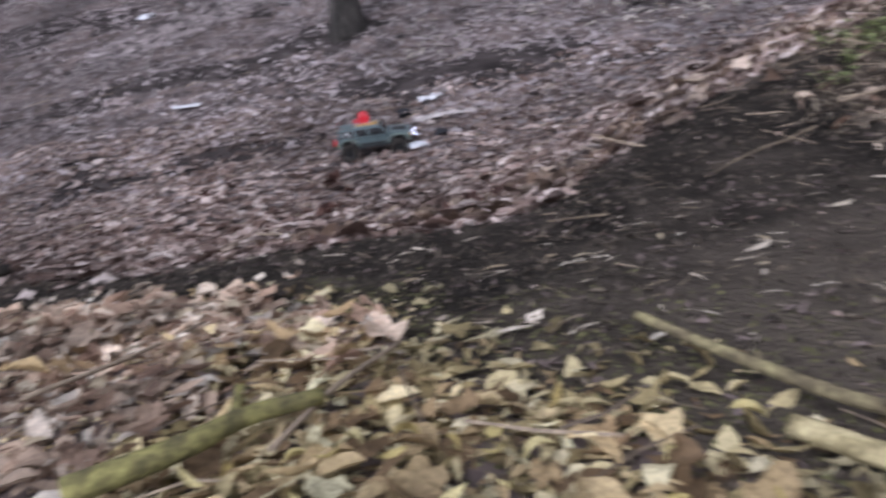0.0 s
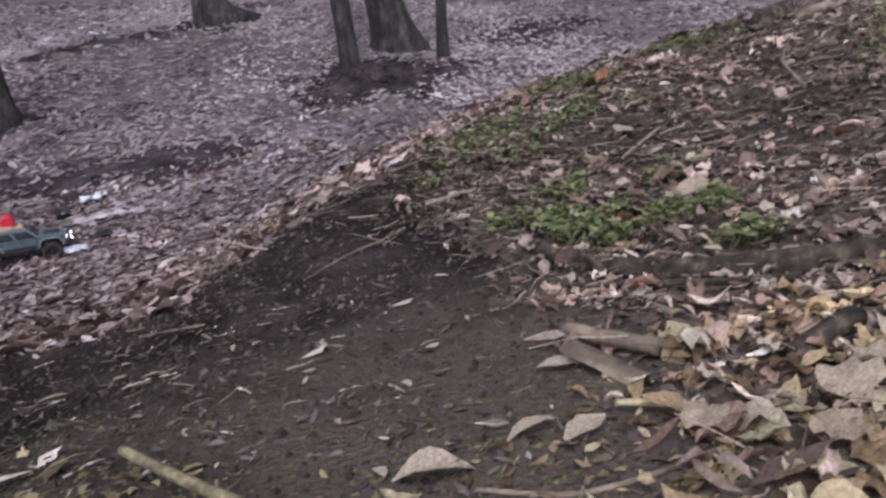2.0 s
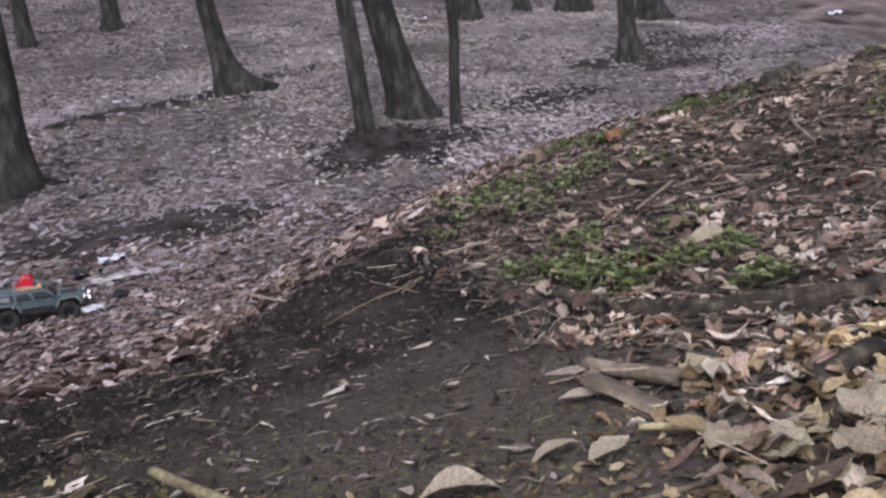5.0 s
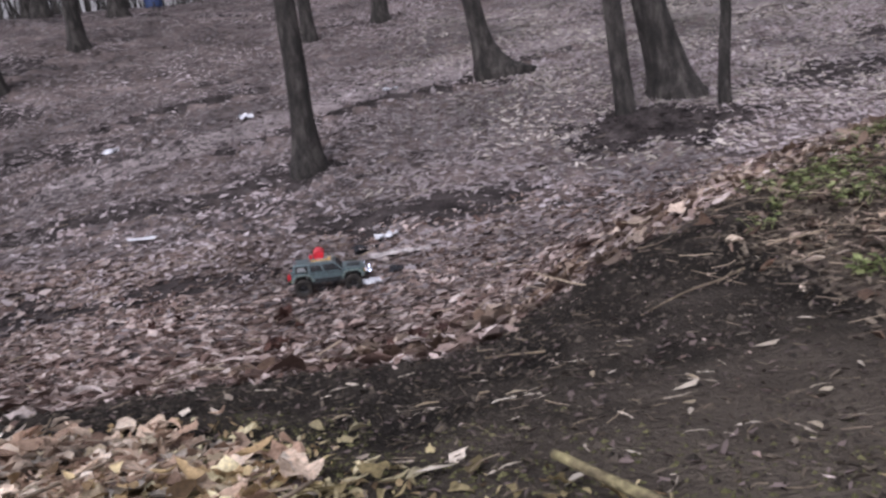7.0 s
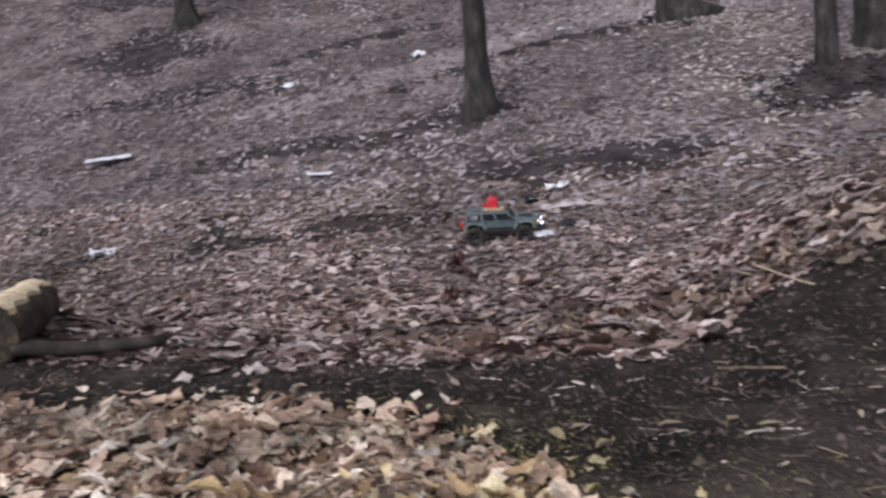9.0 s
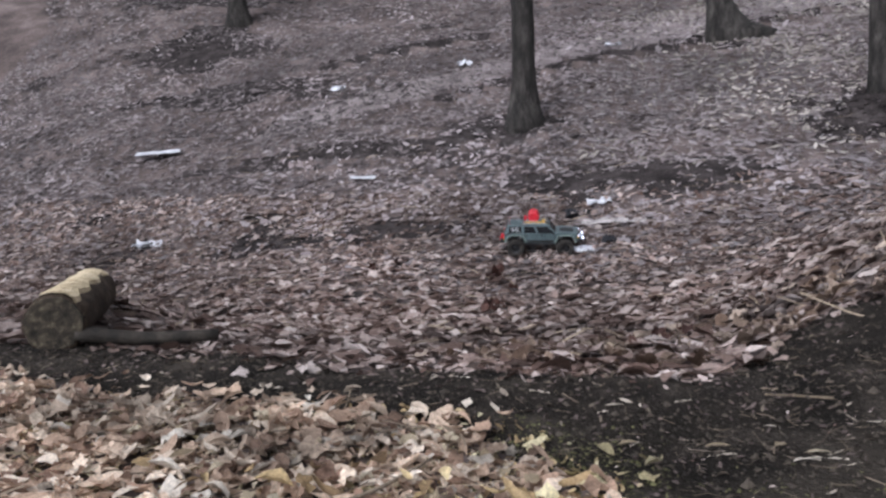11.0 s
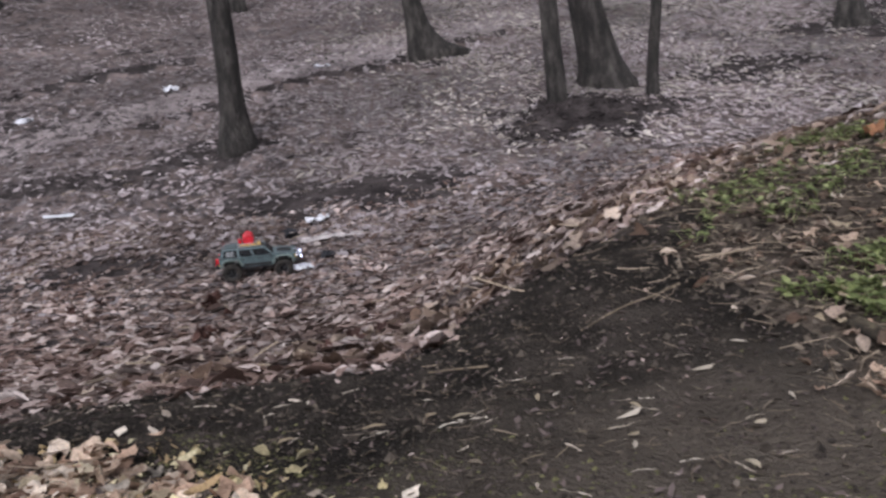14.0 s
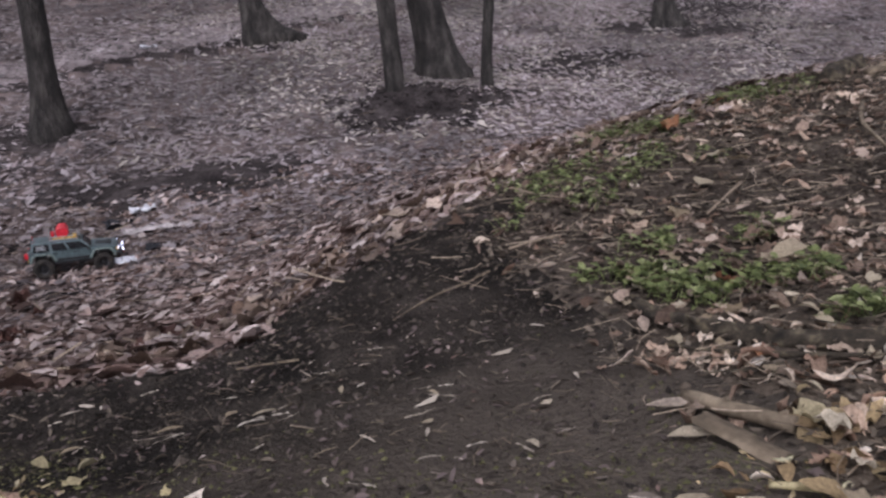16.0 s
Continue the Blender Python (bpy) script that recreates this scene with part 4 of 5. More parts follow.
scatter("leaf_scraps", [scrap_leaf(rl, 0.5) for _ in range(10)], x, y, g.uniform(0.003, 0.012, len(x)), g.uniform(0.001, 0.005, len(x)), 0.3, LITTER, 68, "tiny brown leaf crumbs on the trail")

x, y, g = sown(-1.5, 0.95, 0.36, 1.9, 3200, 77, lambda x, y: np.maximum(bare(x, y), 0.5 * level((0.7 - x) / 0.05) * level((0.7 - y) / 0.05)) * np.clip(0.55 + 0.8 * rough_noise(x * 5, y * 7, 51), 0.1, 1))
scatter("leaf_scraps", [scrap_leaf(rl, 0.5) for _ in range(10)] + [curled_leaf(rl, 0.4, 0.2) for _ in range(4)], x, y, 0.004 + 0.016 * g.uniform(0, 1, len(x)) ** 2, g.uniform(0.001, 0.005, len(x)), 0.3, CRUMBLE, 78, "dark brown crumbled leaf bits trodden into the trail")

# single leaves close by, each on its own
leaf_meshes = []
for k in range(12):
    v, t = (broad_leaf(rl, 0.7) if k % 2 else fine_leaf(rl, 0.6, rl.uniform(0.3, 0.5)))
    me = bpy.data.meshes.new("leaf")
    me.from_pydata(v.tolist(), [], t.tolist())
    me.polygons.foreach_set("use_smooth", np.ones(len(t), dtype=bool))
    me.materials.append(PALE)
    leaf_meshes.append(me)


def single_leaf(x, y, size, turn, mesh, tip=(0, 0), lift=0.012, flat=1.0):
    ob = new("leaf", mesh)
    ob.matrix_basis = pose(x, y, float(land(x, y)) + lift, tip[0], tip[1], turn) @ Matrix.Diagonal((size, size, size * flat, 1.0))
    ob.parent = ground
    return ob


sx, sy, g = sown(-0.9, 1.0, 0.3, 1.15, 600, 18, lambda x, y: np.maximum(in_heap(x, y), on_bank(x, y)) * (y > 0.33))
for i in range(min(250, len(sx))):
    if bare(sx[i], sy[i]) > 0.3 or -0.35 < sx[i] < 0.58 and sy[i] < 0.7:
        continue
    single_leaf(sx[i], sy[i], rl.uniform(0.018, 0.036), rl.uniform(0, 360), leaf_meshes[rl.randrange(12)], (rl.gauss(0, 13), rl.gauss(0, 13)), rl.uniform(0.008, 0.024))
for lx, ly, size, turn, k in ((0.38, 0.49, 0.075, 170, 0), (0.42, 0.735, 0.04, 100, 2), (0.33, 0.845, 0.035, 40, 4),
                              (0.145, 1.02, 0.05, 15, 6), (0.10, 1.04, 0.04, 60, 8), (0.02, 1.03, 0.05, 10, 10), (-0.1, 1.02, 0.04, 200, 2), (0.47, 0.52, 0.06, 5, 6),
                              (0.5, 0.485, 0.055, 20, 8), (-0.74, 0.93, 0.11, 50, 1), (0.25, 1.02, 0.03, 80, 10), (0.36, 0.93, 0.03, 120, 2), (0.48, 0.84, 0.035, 30, 4), (0.56, 0.65, 0.07, 150, 0)):
    single_leaf(lx, ly, size * (0.85 if ly < 0.6 else 0.7), turn, leaf_meshes[k], (rl.gauss(0, 6), rl.gauss(0, 6)), 0.009 if ly > 0.6 else 0.012, 0.35 if ly > 0.6 else 0.8)
for lx, ly, size, turn, k in ((1.01, 1.05, 0.105, 20, 2), (0.766, 1.165, 0.055, 100, 1), (1.13, 1.48, 0.085, 40, 8), (1.28, 1.55, 0.06, 150, 7), (0.94, 1.44, 0.06, 70, 9), (1.26, 1.62, 0.06, 200, 3), (0.98, 1.34, 0.06, 20, 11), (0.85, 1.15, 0.035, 60, 5)):
    single_leaf(lx, ly, size, turn, leaf_meshes[k], (rl.uniform(12, 20), rl.gauss(0, 6)), 0.026, 0.6)
dark_meshes = []
for k in range(4):
    v, t = broad_leaf(rl, 1.1)
    me = bpy.data.meshes.new("leaf")
    me.from_pydata(v.tolist(), [], t.tolist())
    me.polygons.foreach_set("use_smooth", np.ones(len(t), dtype=bool))
    me.materials.append(UMBER)
    dark_meshes.append(me)
for lx, ly, size, n in ((-0.8, 3.2, 0.085, 4), (-0.89, 3.86, 0.09, 5), (-0.75, 3.1, 0.07, 3), (-1.62, 4.05, 0.07, 3), (-0.74, 3.65, 0.06, 2), (0.03, 1.98, 0.05, 3), (-0.1, 1.9, 0.05, 3)):
    for k in range(n):
        single_leaf(lx + rl.gauss(0, 0.035), ly + rl.gauss(0, 0.035), size * rl.uniform(0.7, 1.2), rl.uniform(0, 360), dark_meshes[rl.randrange(4)], (rl.uniform(25, 60), rl.gauss(0, 15)), 0.03)
# flat pale splinters and leaf ribs lying on the trail, one by one
chip_meshes = []
for k in range(12):
    v, t = splinter(rl) if k % 4 else flattened(scrap_leaf(rl, 0.5), 0.5)
    me = bpy.data.meshes.new("leaf")
    me.from_pydata(v.tolist(), [], t.tolist())
    me.materials.append(SPLINTER)
    chip_meshes.append(me)
for lx, ly, size, turn in ((0.125, 0.99, 0.05, 20), (0.155, 0.995, 0.06, 350), (0.165, 1.015, 0.04, 40), (0.023, 0.99, 0.055, 8), (0.005, 1.0, 0.07, 5), (-0.09, 1.019, 0.035, 60), (-0.124, 1.169, 0.045, 2), (0.323, 0.819, 0.03, 70),
                           (0.406, 0.725, 0.034, 120), (0.515, 1.175, 0.03, 10), (0.488, 1.095, 0.045, 0), (0.346, 0.909, 0.05, 12), (0.366, 0.915, 0.05, 160), (0.303, 0.728, 0.035, 345), (0.227, 0.699, 0.045, 330),
                           (0.283, 1.052, 0.03, 50), (0.385, 0.96, 0.03, 340), (0.496, 1.042, 0.05, 5), (0.364, 0.759, 0.035, 350), (0.484, 0.863, 0.04, 15), (0.469, 0.761, 0.035, 340), (0.543, 0.886, 0.03, 80),
                           (0.62, 1.092, 0.05, 0), (0.574, 1.1, 0.035, 130), (0.448, 0.543, 0.045, 335), (0.33, 0.875, 0.06, 10), (0.25, 0.611, 0.05, 60), (0.111, 0.679, 0.05, 30), (0.173, 0.632, 0.045, 40), (0.05, 0.698, 0.055, 20),
                           (0.43, 1.16, 0.04, 25), (0.33, 1.2, 0.04, 15), (0.24, 1.14, 0.05, 10), (0.1, 1.12, 0.035, 350), (0.42, 1.0, 0.03, 100), (-0.25, 1.2, 0.05, 5), (-0.4, 1.25, 0.05, 350), (-0.02, 1.2, 0.04, 15)):
    single_leaf(lx, ly, size * 0.72, turn, chip_meshes[rl.randrange(12)], (rl.gauss(0, 5), rl.gauss(0, 5)), 0.006)
lemon_meshes = []
for k in range(5):
    v, t = curled_leaf(rl, 0.8, rl.uniform(0.25, 0.5)) if k % 2 else broad_leaf(rl, 0.8)
    me = bpy.data.meshes.new("leaf")
    me.from_pydata(v.tolist(), [], t.tolist())
    me.polygons.foreach_set("use_smooth", np.ones(len(t), dtype=bool))
    me.materials.append(LEMON)
    lemon_meshes.append(me)
for k in range(30):
    single_leaf(rl.uniform(-0.22, 0.24), rl.uniform(0.33, 0.5), rl.uniform(0.014, 0.03), rl.uniform(0, 360), lemon_meshes[rl.choice((1, 3, 1, 3, 4))], (rl.gauss(0, 22), rl.gauss(0, 22)), rl.uniform(0.01, 0.03))
rust_meshes = []
for k in range(3):
    v, t = broad_leaf(rl, 0.8)
    me = bpy.data.meshes.new("leaf")
    me.from_pydata(v.tolist(), [], t.tolist())
    me.polygons.foreach_set("use_smooth", np.ones(len(t), dtype=bool))
    me.materials.append(RUST)
    rust_meshes.append(me)
for lx, ly, size in ((0.865, 1.03, 0.036), (0.72, 0.76, 0.025), (1.36, 1.98, 0.06), (1.6, 2.1, 0.05), (1.3, 1.05, 0.04)):
    single_leaf(lx, ly, size, rl.uniform(0, 360), rust_meshes[rl.randrange(3)], (rl.gauss(0, 15), rl.gauss(0, 15)), 0.025)


for lx, ly, size, turn, k in ((0.585, 0.452, 0.05, 200, 1), (0.618, 0.432, 0.055, 150, 3), (0.722, 0.39, 0.05, 30, 5)):
    single_leaf(lx, ly, size, turn, leaf_meshes[k], (rl.gauss(0, 8), rl.gauss(0, 8)), 0.02)
for lx, ly, size, turn, k in ((0.695, 0.424, 0.06, 60, 1), (0.757, 0.456, 0.055, 120, 7), (0.81, 0.48, 0.06, 40, 9), (0.66, 0.57, 0.04, 80, 11), (0.634, 0.375, 0.05, 10, 5)):
    single_leaf(lx, ly, size, turn, leaf_meshes[k], (rl.gauss(0, 8), rl.gauss(0, 8)), 0.022)


# ---- sticks, twigs and logs ----
def stick(name, points, r0, r1, mat, label, category="stick", sides=10, steps=5, wobble=0.06, seed=1, knots=(), lift=None):
    """A bent stick. Points of two numbers lie on the land; the whole is rounded through them."""
    pts = [(p[0], p[1], float(land(p[0], p[1])) + (r0 * 0.7 if lift is None else lift)) if len(p) == 2 else p for p in points]
    line = smooth_line(pts, steps)
    n = len(line)
    v, f = tube(line, [r0 + (r1 - r0) * i / (n - 1) for i in range(n)], sides, wobble, seed)
    root = new(name)
    root.location = line[0]
    tagged(root, label, category)
    o = line[0]
    link("stem", [p - o for p in v], f, mat, root, smooth=True)
    rnd = random.Random(seed)
    for at in knots:
        p = line[int(at * (n - 1))]
        a = rnd.uniform(0, 6.28)
        d = Vector((math.cos(a), math.sin(a), 0.8)).normalized()
        kv, kf = tube([p - o, p - o + d * r0 * 1.6, p - o + d * r0 * 2.6], [r0 * 0.6, r0 * 0.42, r0 * 0.3], 7, 0.15, seed)
        link("side_stub", kv, kf, mat, root)
    return root


stick("branch", [(0.155, 0.624, 0.582), (0.203, 0.556, 0.577), (0.265, 0.476, 0.572), (0.324, 0.434, 0.568), (0.391, 0.408, 0.562), (0.446, 0.386, 0.56), (0.53, 0.374, 0.557)], 0.0044, 0.0074, MOTTLED,
      "curved branch with patchy yellow-green moss, on the trail", "branch", knots=(0.25, 0.4, 0.7), seed=3)
stick("branch", [(-0.26, 0.425, 0.592), (-0.193, 0.462, 0.594), (-0.155, 0.503, 0.592), (-0.104, 0.533, 0.586)], 0.011, 0.007, MOSSY,
      "thick moss-covered branch lying in tan leaves", "branch", knots=(0.6,), seed=4)
stick("wood_piece", [(0.225, 0.456, 0.566), (0.262, 0.412, 0.568), (0.30, 0.372, 0.566)], 0.008, 0.0105, SPLIT, "pale broken piece of peeled wood", "wood", sides=8, seed=5, wobble=0.25)
stick("stick", [(0.603, 0.73), (0.622, 0.66), (0.642, 0.60)], 0.0078, 0.0088, DEADWOOD, "short straight dead stick with tan bark", seed=6, wobble=0.16, knots=(0.35, 0.8), lift=0.014)
flake = new("bark_piece")
flake.matrix_basis = pose(0.589, 0.61, float(land(0.589, 0.61)) + 0.004, 0, 6, -73)
tagged(flake, "curved flake of pale dead bark among leaves", "bark")
shell, faces, rb = [], [], random.Random(7)
for i in range(7):
    for j in range(6):
        a = radians(25 + 26 * j + rb.uniform(-5, 5))
        for r in (0.017, 0.0145):
            shell.append(((i / 6 - 0.5) * 0.095 + rb.uniform(-0.004, 0.004), r * math.cos(a), (r + rb.uniform(-0.001, 0.001)) * math.sin(a) * 0.7))
for i in range(6):
    for j in range(5):
        p, q = (i * 6 + j) * 2, ((i + 1) * 6 + j) * 2
        faces += [(p, p + 2, q + 2, q), (p + 1, q + 1, q + 3, p + 3)]
    p, q = i * 12, (i + 1) * 12
    faces += [(p, q, q + 1, p + 1), (p + 10, p + 11, q + 11, q + 10)]
link("flake", shell, faces, DEADWOOD, flake, smooth=False)
stick("stick", [(0.545, 0.515), (0.57, 0.5), (0.592, 0.487)], 0.0032, 0.004, SPLIT, "small yellow peeled stick end", seed=8, lift=0.01)
stick("log", [(0.728, 1.06), (0.742, 0.985), (0.755, 0.90), (0.785, 0.815), (0.825, 0.75), (0.885, 0.68), (0.96, 0.62)], 0.0105, 0.0155, ROTTEN, "dark rotten mossy log half sunk in leaves", "log", seed=9, sides=14, wobble=0.4, lift=0.012, knots=(0.3, 0.55))
stick("wood_piece", [(0.715, 0.505), (0.765, 0.522), (0.815, 0.535)], 0.009, 0.0115, ROTTEN, "knobbly grey-green rotten wood chunk", "wood", seed=10, sides=10, wobble=0.3, lift=0.015)
stick("twig", [(0.385, 1.31), (0.44, 1.345), (0.492, 1.373), (0.545, 1.385), (0.6, 1.4)], 0.0016, 0.0034, DEADWOOD, "long thin pale twig lying on the bank", "twig", seed=11, sides=6)
stick("twig", [(0.66, 1.445), (0.71, 1.447), (0.768, 1.443)], 0.0028, 0.0028, STRAW, "short pale straw-like twig", "twig", seed=12, sides=6, lift=0.02)
stick("twig", [(0.40, 0.46), (0.46, 0.42), (0.54, 0.42), (0.62, 0.43)], 0.0022, 0.003, DEADWOOD, "thin curved brown twig beside a leaf", "twig", seed=13, sides=6)
stick("twig", [(0.68, 0.9), (0.72, 0.82), (0.78, 0.73), (0.86, 0.655)], 0.003, 0.004, ROTTEN, "thin dark twig alongside a log", "twig", seed=14, sides=6, lift=0.012)
stick("twig", [(1.02, 1.298), (1.1, 1.36), (1.19, 1.425)], 0.0025, 0.0035, STRAW, "pale dry stalk leaning over soil", "twig", seed=15, sides=6, lift=0.02)
stick("twig", [(1.5, 1.35), (1.62, 1.55), (1.78, 1.72)], 0.004, 0.006, DEADWOOD, "pale dead stick on the high bank", "twig", seed=16, sides=6, lift=0.025)
stick("twig", [(0.108, 1.26), (0.155, 1.262), (0.21, 1.268)], 0.002, 0.0025, DEADWOOD, "small brown twig in bare soil", "twig", seed=17, sides=6)
stick("stick", [(-1.41, 1.45), (-1.28, 1.53), (-1.13, 1.62)], 0.02, 0.014, DARKWOOD, "dark wet stick lying across brown leaves", seed=18, lift=0.035)
stick("twig", [(-0.13, 0.47), (-0.10, 0.56), (-0.06, 0.66)], 0.003, 0.0022, STRAW, "straight pale twig in tan leaves", "twig", seed=19, sides=6, lift=0.025)
stick("twig", [(-0.42, 0.62), (-0.36, 0.72), (-0.33, 0.84)], 0.0028, 0.002, STRAW, "dry pale twig on the leaf heap", "twig", seed=20, sides=6, lift=0.03)

stick("wood_piece", [(1.9, 1.98), (1.98, 2.02), (2.06, 2.03)], 0.036, 0.03, ROTTEN, "dark crumbling stump wood on the high bank", "wood", seed=21, wobble=0.3, lift=0.02)
stick("wood_piece", [(2.0, 1.93), (2.07, 1.95), (2.14, 1.95)], 0.014, 0.017, DEADWOOD, "pale weathered wood chunk on the high bank", "wood", seed=22, wobble=0.2, lift=0.02)
stick("wood_piece", [(2.35, 1.9), (2.43, 1.94), (2.52, 1.95)], 0.016, 0.02, DEADWOOD, "weathered pale wood lump beside weeds", "wood", seed=23, wobble=0.2, lift=0.02)
# the sawn log below the trail, its cut end towards it
log = new("log")
low_end, top_end = Vector((-1.44, 1.42, float(land(-1.44, 1.42)) + 0.062)), Vector((-1.86, 2.06, float(land(-1.86, 2.06)) + 0.075))
log.location = low_end
tagged(log, "sawn log with a strip of bark torn off the top", "log")
run = top_end - low_end
along = run.normalized()
over = (Vector((0, 0, 1)) - along * along.z).normalized()
axis = [run * (k / 12) for k in range(13)]
girth = [0.071 + 0.0015 * math.sin(1.3 * k) for k in range(11)] + [0.064, 0.045]
v, f = tube(axis, girth, 22, 0.07, 8)
link("bark", v, f, LOGBARK, log, smooth=True)
strip_v, strip_f, rb = [], [], random.Random(9)
westward = over.cross(along)
for k in range(11):
    wide = 44 + 9 * math.sin(2.1 * k) + rb.uniform(-5, 5)
    for q in range(7):
        a = radians(wide * (q / 3 - 1) - 10)
        out = over * math.cos(a) + westward * math.sin(a)
        strip_v.append(axis[k] + along * rb.uniform(-0.008, 0.008) + out * (girth[k] + (0.004 if 0 < q < 6 else -0.006)))
for k in range(10):
    for q in range(6):
        p = k * 7 + q
        strip_f.append((p, p + 1, p + 8, p + 7))
link("bare_wood", strip_v, strip_f, PEELED, log, "pale bare wood")
v, f = tube([-along * 0.006, along * 0.01], [0.064, 0.067], 22, 0.05, 10)
link("sawn_end", v, f, ROTTEN, log, "dark weathered sawn end")


def straws(name, x, y, g, lo, hi, thick, mat, label):
    """Countless dry stalks as one mesh of thin three-sided bars."""
    n = len(x)
    a, tip = g.uniform(0, 2 * np.pi, n), g.normal(0.0, 0.16, n)
    d = np.stack([np.cos(a), np.sin(a), tip], -1)
    half = g.uniform(lo, hi, n)[:, None] * 0.5
    mid = np.stack([x, y, land(x, y) + g.uniform(0.006, 0.025, n)], -1)
    bow = np.stack([-np.sin(a), np.cos(a), np.zeros(n)], -1) * (g.normal(0, 0.25, n)[:, None] * half)
    side = np.stack([-np.sin(a), np.cos(a), np.zeros(n)], -1)
    r = g.uniform(0.5, 1.2, n)[:, None] * thick
    rings = []
    for p in (mid - d * half, mid + bow, mid + d * half):
        rings += [p + side * r, p - side * r, p + np.array([0, 0, 1.6]) * r]
    verts = np.stack(rings, 1).reshape(-1, 3)
    t = []
    for q in (0, 3):
        for k in range(3):
            t += [(q + k, q + (k + 1) % 3, q + 3 + k), (q + (k + 1) % 3, q + 3 + (k + 1) % 3, q + 3 + k)]
    tris = (np.array(t)[None] + (np.arange(n) * 9)[:, None, None]).reshape(-1, 3)
    return tagged(bulk(name, verts, tris, mat), label, "straw", kind="stuff")


x, y, g = sown(0.55, 3.4, 0.35, 2.9, 700, 41, on_bank)
straws("dry_stalks", x, y, g, 0.015, 0.085, 0.0007, STRAW, "dry pale stalks and fine twigs over the bank")
x, y, g = sown(0.5, 1.1, 1.3, 1.95, 420, 101, lambda x, y: level((x - 0.55) / 0.03) * np.clip(0.4 + rough_noise(x * 9, y * 9, 102), 0, 1))
straws("dry_stalks", x, y, g, 0.03, 0.11, 0.0008, STRAW, "tangled pale rootlets and stalks along the trail's shoulder")
x, y, g = sown(0.6, 3.0, 0.35, 2.9, 130, 47, on_bank)
straws("dark_twigs", x, y, g, 0.03, 0.14, 0.0014, ROTTEN, "fine dark twigs over the bank")
x, y, g = sown(-1.4, 1.0, 0.45, 2.2, 260, 48, bare)
straws("rootlets", x, y, g, 0.01, 0.035, 0.0004, DEADWOOD, "fine brown rootlets in the trail's soil")
x, y, g = sown(-1.4, 1.3, 0.5, 2.2, 40, 42, bare)
straws("dry_stalks", x, y, g, 0.01, 0.04, 0.0007, STRAW, "short dry stalks and rootlets on bare soil")
x, y, g = sown(-1.4, 0.6, 0.1, 1.1, 90, 43, in_heap)
straws("dry_stalks", x, y, g, 0.03, 0.12, 0.0013, STRAW, "dry leaf stems in the tan heap")
x, y, g = sown(-4, 3, 1.6, 6.5, 14, 44, lambda x, y: level((y - crest(x) - 0.2) / 0.1))
straws("dry_stalks", x, y, g, 0.06, 0.25, 0.0022, STRAW, "scattered dry twigs among brown leaves")


def crumbs(name, x, y, g, lo, hi, mat, label):
    """Clods and crumbs of soil as one mesh of small uneven lumps."""
    n = len(x)
    corner = np.array([(1, 0, 0), (0, 1, 0), (-1, 0, 0), (0, -1, 0), (0, 0, 0.8), (0, 0, -0.6)])
    t = np.array([(0, 1, 4), (1, 2, 4), (2, 3, 4), (3, 0, 4), (1, 0, 5), (2, 1, 5), (3, 2, 5), (0, 3, 5)])
    s = lo + (hi - lo) * g.uniform(0, 1, n) ** 3
    verts = np.stack([x, y, land(x, y)], -1)[:, None] + s[:, None, None] * corner[None] * g.uniform(0.5, 1.3, (n, 6, 1)) + s[:, None, None] * g.normal(0, 0.15, (n, 6, 3))
    return tagged(bulk(name, verts.reshape(-1, 3), (t[None] + (np.arange(n) * 6)[:, None, None]).reshape(-1, 3), mat), label, "soil", kind="stuff")


x, y, g = sown(-1.8, 1.2, 0.4, 2.4, 5200, 45, lambda x, y: bare(x, y) * (0.5 + 0.5 * rough_noise(x * 9, y * 9, 33)))
crumbs("soil_crumbs", x, y, g, 0.0015, 0.009, TILTH, "dark crumbs and clods of damp soil on the trail")
x, y, g = sown(-1.5, 0.75, 0.33, 1.5, 9000, 62, lambda x, y: np.maximum(bare(x, y), 0.6 * level((0.62 - x) / 0.02) * level((y - 0.3) / 0.02)) * (0.65 + 0.35 * rough_noise(x * 6, y * 6, 39)))
crumbs("soil_crumbs", x, y, g, 0.001, 0.005, TILTH, "fine brown soil crumbs and leaf dust on the trail")
x, y, g = sown(-0.3, 0.62, 0.3, 1.1, 20000, 60, lambda x, y: 0.8 * level((heap_edge(x) + 0.28 + 0.12 * rough_noise(x * 8, y * 8, 37) - y) / 0.05))
crumbs("moss_crumbs", x, y, g, 0.0014, 0.0045, MOSS, "olive moss specks on damp soil by the heap")
x, y, g = sown(0.6, 2.9, 5.9, 7.3, 520, 61, lambda x, y: bare(x, y) > 0.5)
crumbs("soil_clods", x, y, g, 0.01, 0.045, DIRT, "black clods of soil on the mound under trees")
x, y, g = sown(0.55, 2.6, 0.5, 2.8, 1500, 46, on_bank)
crumbs("soil_crumbs", x, y, g, 0.002, 0.012, BANKSOIL, "dark soil crumbs between leaves on the bank")


